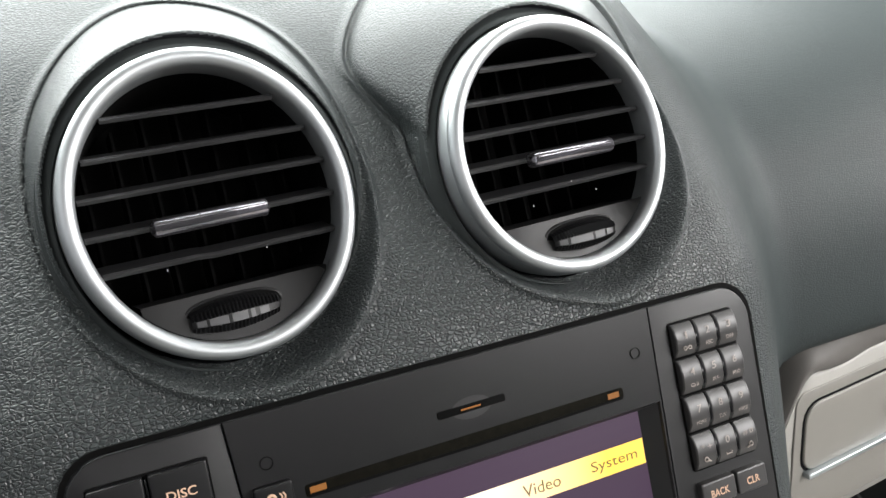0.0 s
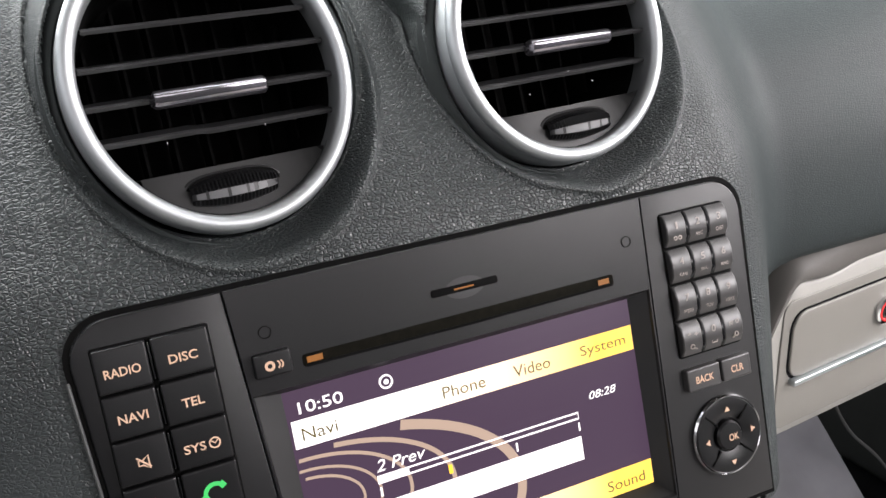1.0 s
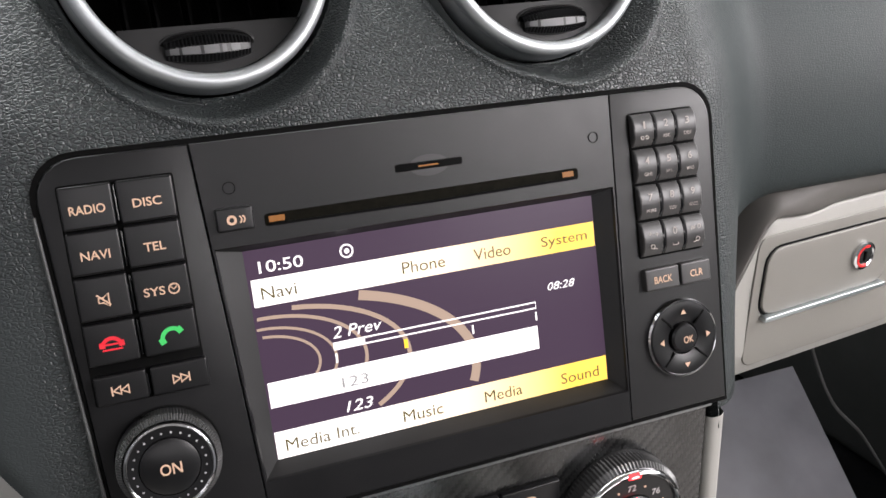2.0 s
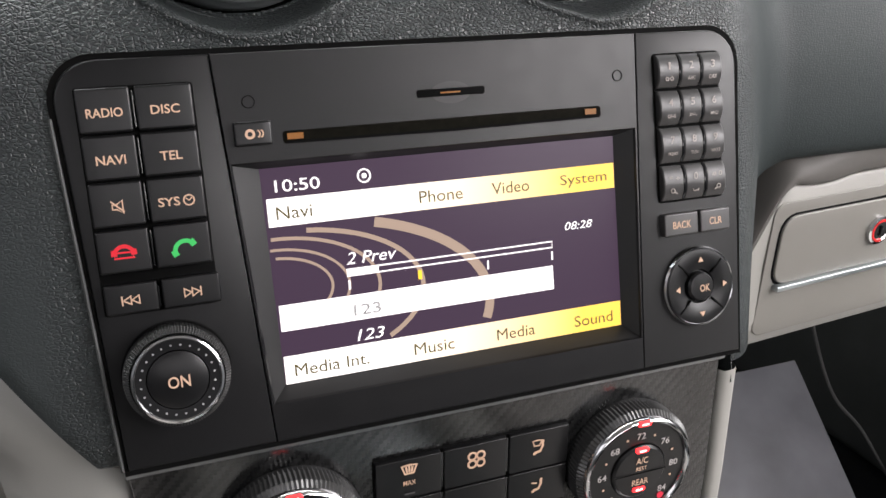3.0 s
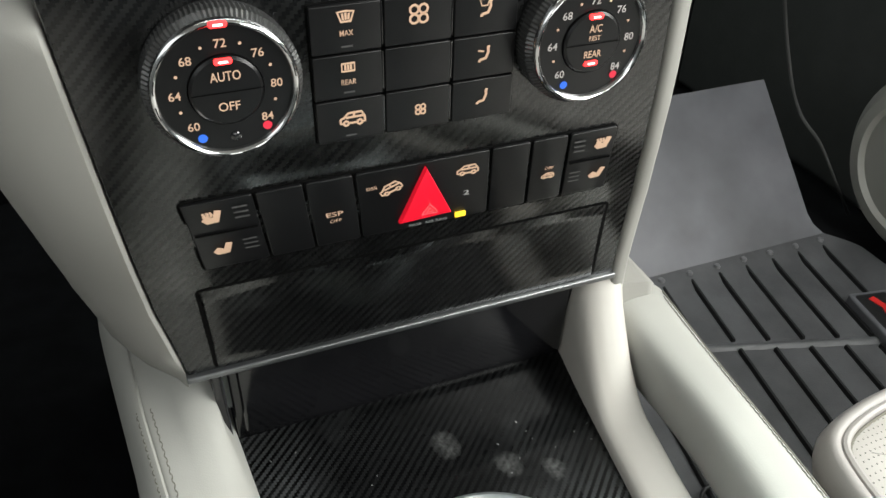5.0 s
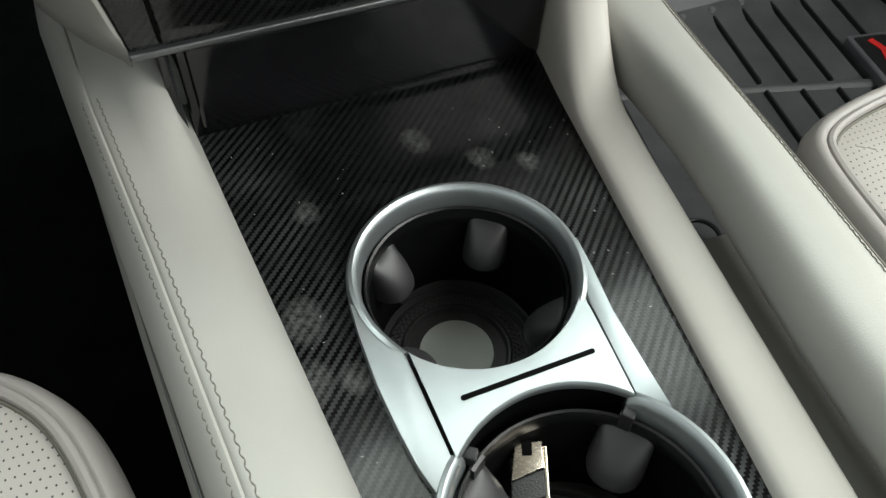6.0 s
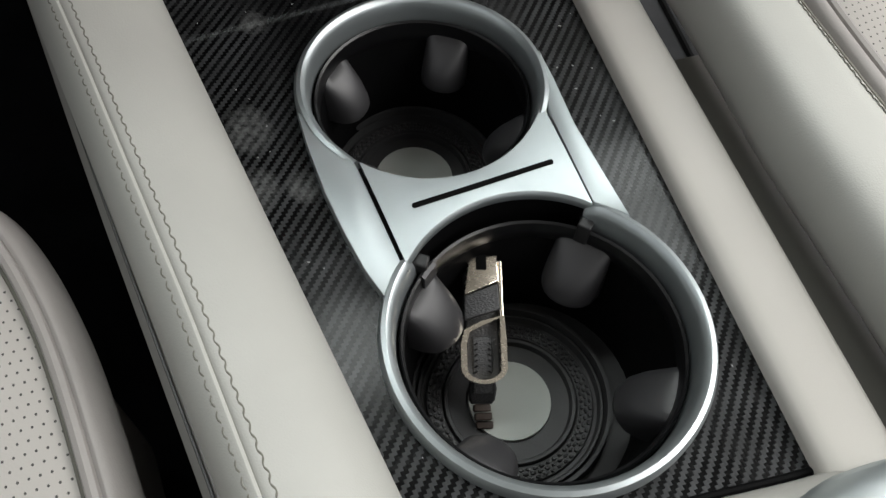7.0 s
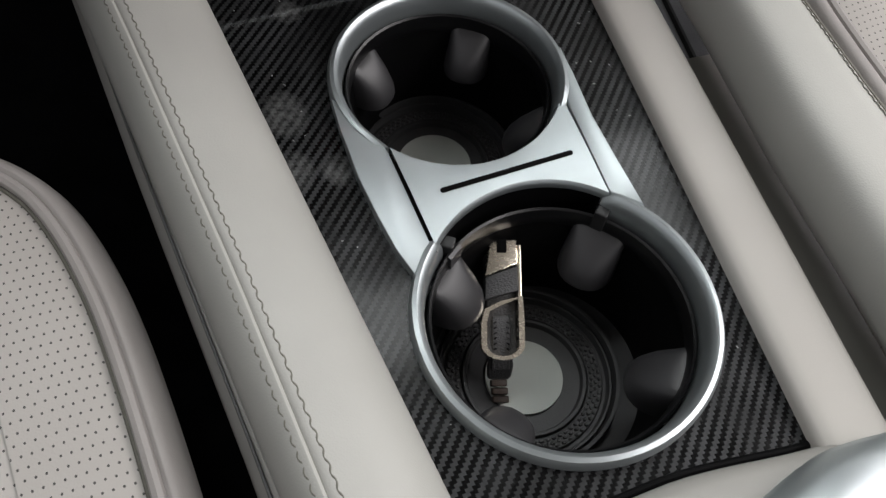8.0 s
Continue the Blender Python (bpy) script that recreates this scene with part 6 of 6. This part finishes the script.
# ---- passenger footwell ----
FZ = 0.13
floor = part("floor", tile(-1.1, 1.1, -1.6, 1.3, FZ - 0.06, FZ - 0.012, 0.01, 0.002), M_CARPET)
tagged(floor, "black carpeted car floor", "floor", kind="structure")
mat_ = thing("floor_mat", Matrix.Translation((0.5, 0.25, FZ)), "dark grey ribbed rubber floor mat with a small red badge", "floor mat")


MAT0 = Matrix.Translation((0.0, -0.039, -0.004))


def mat_z(y):
    return FZ + 0.002 + max(0.0, y - 0.40) * 0.95 + 0.012 * smoothstep((y - 0.36) / 0.05)


rows = []
for i in range(73):
    y = -0.25 + 0.82 * i / 72
    right = 0.80 - 0.058 * smoothstep((y - 0.36) / 0.06)
    rows.append([(x, y, mat_z(y)) for x in [0.16 + (right - 0.16) * k / 40 for k in range(41)]])
part("mat_sheet", loft(rows[:58], closed=False), M_MATD, mat_, "ribbed rubber sheet, painted in the darker shaded tone", m=MAT0)
part("toe_panel", loft(rows[57:], closed=False), M_MAT, mat_, "smooth rubber toe panel, painted in the paler lit tone", m=MAT0)
def rib_x(k, y):
    return 0.5235 + 0.0440 * k + 0.18 * (y - 0.378)


def ridge_y(x):
    return 0.253 - 0.30 * (x - 0.52)


for k in range(-7, 6):
    yb = ridge_y(rib_x(k, 0.21))
    for y0, y1 in ((0.388, yb + 0.006), (yb - 0.010, -0.06)):
        if k == 5 and y0 < 0.25:
            continue
        ys_ = [y0 + (y1 - y0) * i / 6 for i in range(7)]
        bm = loft([[(rib_x(k, y) + dx, y, mat_z(min(y, 0.36)) + dz) for dx, dz in ((-0.0031, -0.001), (-0.0016, 0.0050), (0.0016, 0.0050), (0.0031, -0.001))] for y in ys_])
        part("rib", bm, M_RUBBER, mat_, "black rubber rib", m=MAT0)
    tip = part("rib_tip", lathe([(0.0052, 0.0), (0.0050, 0.008), (0.0034, 0.0105), (0.0, 0.0112)], 14), M_TIP, mat_, m=MAT0 @ Matrix.Translation((rib_x(k, 0.391), 0.391, mat_z(0.36))))
# raised bead across the mat
rows = []
for i in range(30):
    x = 0.20 + 0.52 * i / 29
    y = ridge_y(x)
    rows.append([(x, y + d, mat_z(y) + h) for d, h in ((-0.008, -0.001), (-0.004, 0.003), (0.0, 0.0042), (0.004, 0.003), (0.008, -0.001))])
part("cross_bead", loft(rows, closed=False), M_MATD, mat_, m=MAT0)
pts = [(0.338 + 0.019 * math.cos(radians(a)), 0.036 + 0.019 * math.sin(radians(a)), FZ + 0.012) for a in range(-100, 181, 14)]
part("retainer_loop", tube(pts, 0.0024, 8), M_RUBBER, mat_, "black rubber retainer loop", m=Matrix())
BADGE = pose(0.704, 0.188, FZ, 0, 0, -10)
badge = part("badge", tile(-0.028, 0.028, -0.046, 0.046, 0.0, 0.014, 0.005, 0.003), M_MAT, mat_, "grey framed badge with a red emblem", m=BADGE)
part("badge_inner", tile(-0.022, 0.022, -0.040, 0.040, 0.010, 0.0146, 0.004, 0.0004), M_RUBBER, badge, m=BADGE)
part("emblem", stroke([(-0.004, 0.032), (0.003, 0.012), (-0.002, -0.006), (0.004, -0.026)], 0.009, 0.012, 0.0156), M_CRIMSON, badge, "red emblem", m=BADGE)
bulk = part("bulkhead", tile(-1.1, 1.1, 0.0, 0.9, -0.02, 0.0, 0.01, 0.002), M_CARPET, None, m=pose(0, 0.86, 0.12, 90))
tagged(bulk, "black carpeted bulkhead ahead of the footwells", "bulkhead", kind="structure")
hang = [smooth_table([(0.600, 0.560), (0.660, 0.400), (0.700, 0.316), (0.752, 0.258), (0.798, 0.192), (0.842, 0.128)], i / 40) for i in range(41)]
cable = part("cable", tube([(x, 0.43 - 0.035 * i / 40, z) for i, (x, z) in enumerate(hang)], 0.0022, 8), M_DIM)
tagged(cable, "thin black cable hanging under the glove compartment", "cable")

# door panel beyond the passenger footwell
door = thing("door_panel", Matrix.Translation((0.86, 0.2, FZ)), "dark grey door panel with a round speaker bulge", "door panel", kind="structure")
part("panel", tile(-0.9, 1.0, 0.0, 0.62, -0.05, 0.0, 0.02, 0.01), M_SMOOTH, door, m=pose(0.86, 0.2, FZ, 90, 0, 90) @ Matrix.Rotation(radians(180), 4, "Y"))
part("speaker_bulge", lathe([(0.13, 0.0), (0.128, 0.03), (0.11, 0.05), (0.095, 0.052), (0.09, 0.045), (0.0, 0.047)], 48), M_BEIGEP, door, "pale grey round speaker cover", m=pose(0.85, 0.29, 0.27, 0, -90, 0))

# ---- seats ----
def perforated(name, color):
    """Pale leather with a regular field of small dark holes."""
    m, nt, b = nodes_of(name)
    co = coords(nt)
    sp = nt.nodes.new("ShaderNodeSeparateXYZ")
    nt.links.new(co, sp.inputs[0])
    s = 0.0044
    v = mth(nt, "DIVIDE", sp.outputs[1], s)
    row = mth(nt, "FLOOR", v)
    u = mth(nt, "ADD", mth(nt, "DIVIDE", sp.outputs[0], s * 0.8), mth(nt, "MULTIPLY", row, 0.5))
    fu = mth(nt, "SUBTRACT", mth(nt, "FRACT", u), 0.5)
    fv = mth(nt, "SUBTRACT", mth(nt, "FRACT", v), 0.5)
    d = mth(nt, "SQRT", mth(nt, "ADD", mth(nt, "POWER", mth(nt, "ABSOLUTE", fu), 2.0), mth(nt, "POWER", mth(nt, "ABSOLUTE", fv), 2.0)))
    hole = mth(nt, "LESS_THAN", d, 0.125)
    n = ramp(nt, tex(nt, "noise", co, 14), 0.3, 0.7)
    skin = mixc(nt, n, tuple(c * 0.93 for c in color), color)
    nt.links.new(mixc(nt, hole, skin, (0.04, 0.036, 0.034)), b.inputs["Base Color"])
    b.inputs["Roughness"].default_value = 0.5
    h = mth(nt, "ADD", mth(nt, "MULTIPLY", hole, -1.0), mth(nt, "MULTIPLY", tex(nt, "voronoi", co, 1100), 0.3))
    bump(nt, b, h, 0.4, 0.0006)
    return m


M_PERF = perforated("perforated_stone_leather", (0.36, 0.338, 0.315))


def seat(side, label):
    """Front corner and inner bolster of a seat cushion. side: +1 passenger, -1 driver."""
    st = thing("car_seat", Matrix.Translation((0.45 * side, -0.3, FZ)), label, "car seat", "front seats")
    if side > 0:
        edge = [(-0.70, 0.176), (-0.45, 0.186), (-0.26, 0.202), (-0.17, 0.210), (-0.125, 0.216), (-0.100, 0.224), (-0.086, 0.243), (-0.077, 0.280), (-0.072, 0.340), (-0.070, 0.62)]
        inset, top = 0.009, 0.4300
    else:
        edge = [(-0.80, -0.136), (-0.45, -0.142), (-0.30, -0.1465), (-0.24, -0.1490), (-0.190, -0.1530), (-0.152, -0.1610), (-0.124, -0.1710), (-0.100, -0.1900), (-0.083, -0.215), (-0.072, -0.30), (-0.070, -0.60)]
        inset, top = 0.0068, 0.4400
    P = []
    for (y0, x0), (y1, x1) in zip(edge, edge[1:]):
        for k in range(6):
            P.append(Vector((x0 + (x1 - x0) * k / 6, y0 + (y1 - y0) * k / 6)))
    P.append(Vector((edge[-1][1], edge[-1][0])))
    for _ in range(10):
        P = [P[0]] + [(P[i - 1] + P[i] * 2 + P[i + 1]) / 4 for i in range(1, len(P) - 1)] + [P[-1]]
    N = []
    for i in range(len(P)):
        d = (P[min(i + 1, len(P) - 1)] - P[max(i - 1, 0)]).normalized()
        q = Vector((d.y, -d.x))
        N.append(q if q.x * side > 0 or (abs(q.x) < 0.3 and q.y < 0) else -q)
    prof = [(0.060, 0.18), (0.036, 0.32), (0.016, top - 0.060), (0.0055, top - 0.034), (0.0012, top - 0.020), (0.0006, top - 0.014), (0.0024, top - 0.007), (0.0055, top - 0.0015), (0.0082, top + 0.0006), (inset + 0.002, top + 0.0005), (inset + 0.005, top - 0.0025)]
    rows = [[(p.x + n.x * o, p.y + n.y * o, z) for o, z in prof] for p, n in zip(P, N)]
    part("bolster", loft(rows, closed=False), M_SEAT, st, "pale taupe leather bolster", m=Matrix(), sharp=60)
    part("piping", tube([(p.x + n.x * (inset + 0.006), p.y + n.y * (inset + 0.006), top - 0.0012) for p, n in zip(P, N)], 0.0026, 8), M_SEAT, st, "taupe leather piping", m=Matrix())
    part("piping_seam", tube([(p.x + n.x * (inset + 0.0092), p.y + n.y * (inset + 0.0092), top - 0.0030) for p, n in zip(P, N)], 0.0010, 6), M_STITCH, st, m=Matrix())
    rows = []
    for i, (p, n) in enumerate(zip(P, N)):
        rows.append([(p.x + n.x * o, p.y + n.y * o, top - 0.0035 + dz) for o, dz in ((inset + 0.009, 0.0), (inset + 0.014, 0.0014), (inset + 0.020, 0.0024), (inset + 0.030, 0.0029), (inset + 0.048, 0.0030))])
    part("seat_centre", loft(rows, closed=False), M_PERF, st, "perforated pale beige leather", m=Matrix(), sharp=60)
    far = 0.74 if side > 0 else -0.74
    near = 0.238 if side > 0 else -0.180
    part("cushion_core", tile(min(near, far), max(near, far), -0.66, -0.104, 0.19, top - 0.0012, 0.045, 0.020, seg=8), M_PERF, st, m=Matrix())
    return st


seat(1, "pale beige leather passenger seat cushion with perforated centre and piping")
seat(-1, "pale beige leather driver seat cushion with perforated centre and piping")

# ---- armrest at the rear end of the tray ----
arm = thing("armrest_box", Matrix.Translation((0.02, -0.40, 0.44)), "pale beige armrest box with a satin silver front lip", "armrest")
rows = []
for i in range(28):
    x = -0.085 + 0.190 * i / 27
    yf = -0.3295 - 0.0095 * smoothstep(x / 0.08)
    rows.append([(x, yf + 0.001, 0.428), (x, yf, 0.4395), (x, yf - 0.0015, 0.4440), (x, yf - 0.006, 0.4475), (x, yf - 0.018, 0.4490), (x, yf - 0.06, 0.4500), (x, yf - 0.16, 0.4500)])
part("front_lip", loft(rows, closed=False), M_BEIGEP, arm, "pale beige front edge", m=Matrix(), sharp=60)
rows = []
for i in range(30):
    x = -0.05 + 0.19 * i / 29
    yc_ = -0.3530 + 0.008 * smoothstep((x - 0.01) / 0.05) - 0.006 * smoothstep((x - 0.06) / 0.06) - 0.012 * smoothstep((0.01 - x) / 0.05)
    low = 1 - 0.75 * smoothstep((x - 0.035) / 0.06)
    rows.append([(x, yc_ + d, 0.449 + h * low) for d, h in ((0.004, -0.006), (0.002, 0.004), (-0.004, 0.010), (-0.014, 0.0135), (-0.026, 0.014), (-0.05, 0.013), (-0.10, 0.010))])
part("silver_lip", loft(rows, closed=False), M_SILVER, arm, "satin silver lip", m=Matrix(), sharp=60)

# ---- unseen cabin shell, added to block light and fill reflections ----
roof = part("headliner", tile(-0.80, 0.80, -1.7, 0.12, 0.0, 0.04, 0.05, 0.01), M_BEIGEP, None, m=pose(0, 0, 1.42))
tagged(roof, "unseen pale grey headliner closing the cabin", "headliner", kind="structure")
back = part("rear_closure", tile(-0.85, 0.85, 0.0, 1.30, -0.04, 0.0, 0.05, 0.01), M_SMOOTH, None, m=pose(0, -1.75, 0.12, 90, 0, 180))
tagged(back, "unseen dark grey wall closing the rear of the cabin", "wall", kind="structure")
dpan = part("door_panel", tile(-1.7, 0.9, 0.0, 0.72, -0.05, 0.0, 0.02, 0.01), M_SMOOTH, None, m=pose(-0.80, 0.0, 0.12, 90, 0, 90))
tagged(dpan, "unseen dark grey driver door panel", "door panel", kind="structure")

# ---- dust and scuffs on the tray ----
rng = random.Random(7)
bm = bmesh.new()
spots = [(0.074, -0.168), (0.077, -0.137), (0.079, -0.173), (-0.077, -0.051), (-0.065, -0.122), (0.072, -0.150)]
while len(spots) < 36:
    y = rng.uniform(-0.30, 0.0)
    x = rng.uniform(tray_l(y) + 0.004, tray_r(y) - 0.004)
    if math.hypot(x - C1[0], y - C1[1]) > 0.062 and math.hypot(x - C2[0], y - C2[1]) > 0.066 and not (-0.055 < x < 0.068 and -0.23 < y < -0.12):
        spots.append((x, y))
for x, y in spots:
    a, l, w = rng.uniform(0, math.pi), rng.uniform(0.0004, 0.0013), rng.uniform(0.0002, 0.0004)
    stroke([(x, y), (x + l * math.cos(a), y + l * math.sin(a))], w, TZ, TZ + 0.0002, bm)
for c, spots in ((VENTS[0], ((-0.020, -0.0185), (0.014, -0.0180))), (VENTS[1], ((-0.018, -0.0215), (0.002, -0.0150), (0.013, -0.0205)))):
    m = vent_matrix(c)
    for x, y in spots:
        q = [m @ Vector((x + dx, y + dy, -0.0030)) for dx, dy in ((-0.0002, -0.0004), (0.0001, -0.0004), (0.0002, 0.0003), (-0.0001, 0.0004))]
        bm.faces.new([bm.verts.new(p) for p in q])
dust = part("dust", bm, M_PRINT)
tagged(dust, "pale grey dust flecks on the black tray and vent slats", "dust", kind="stuff")
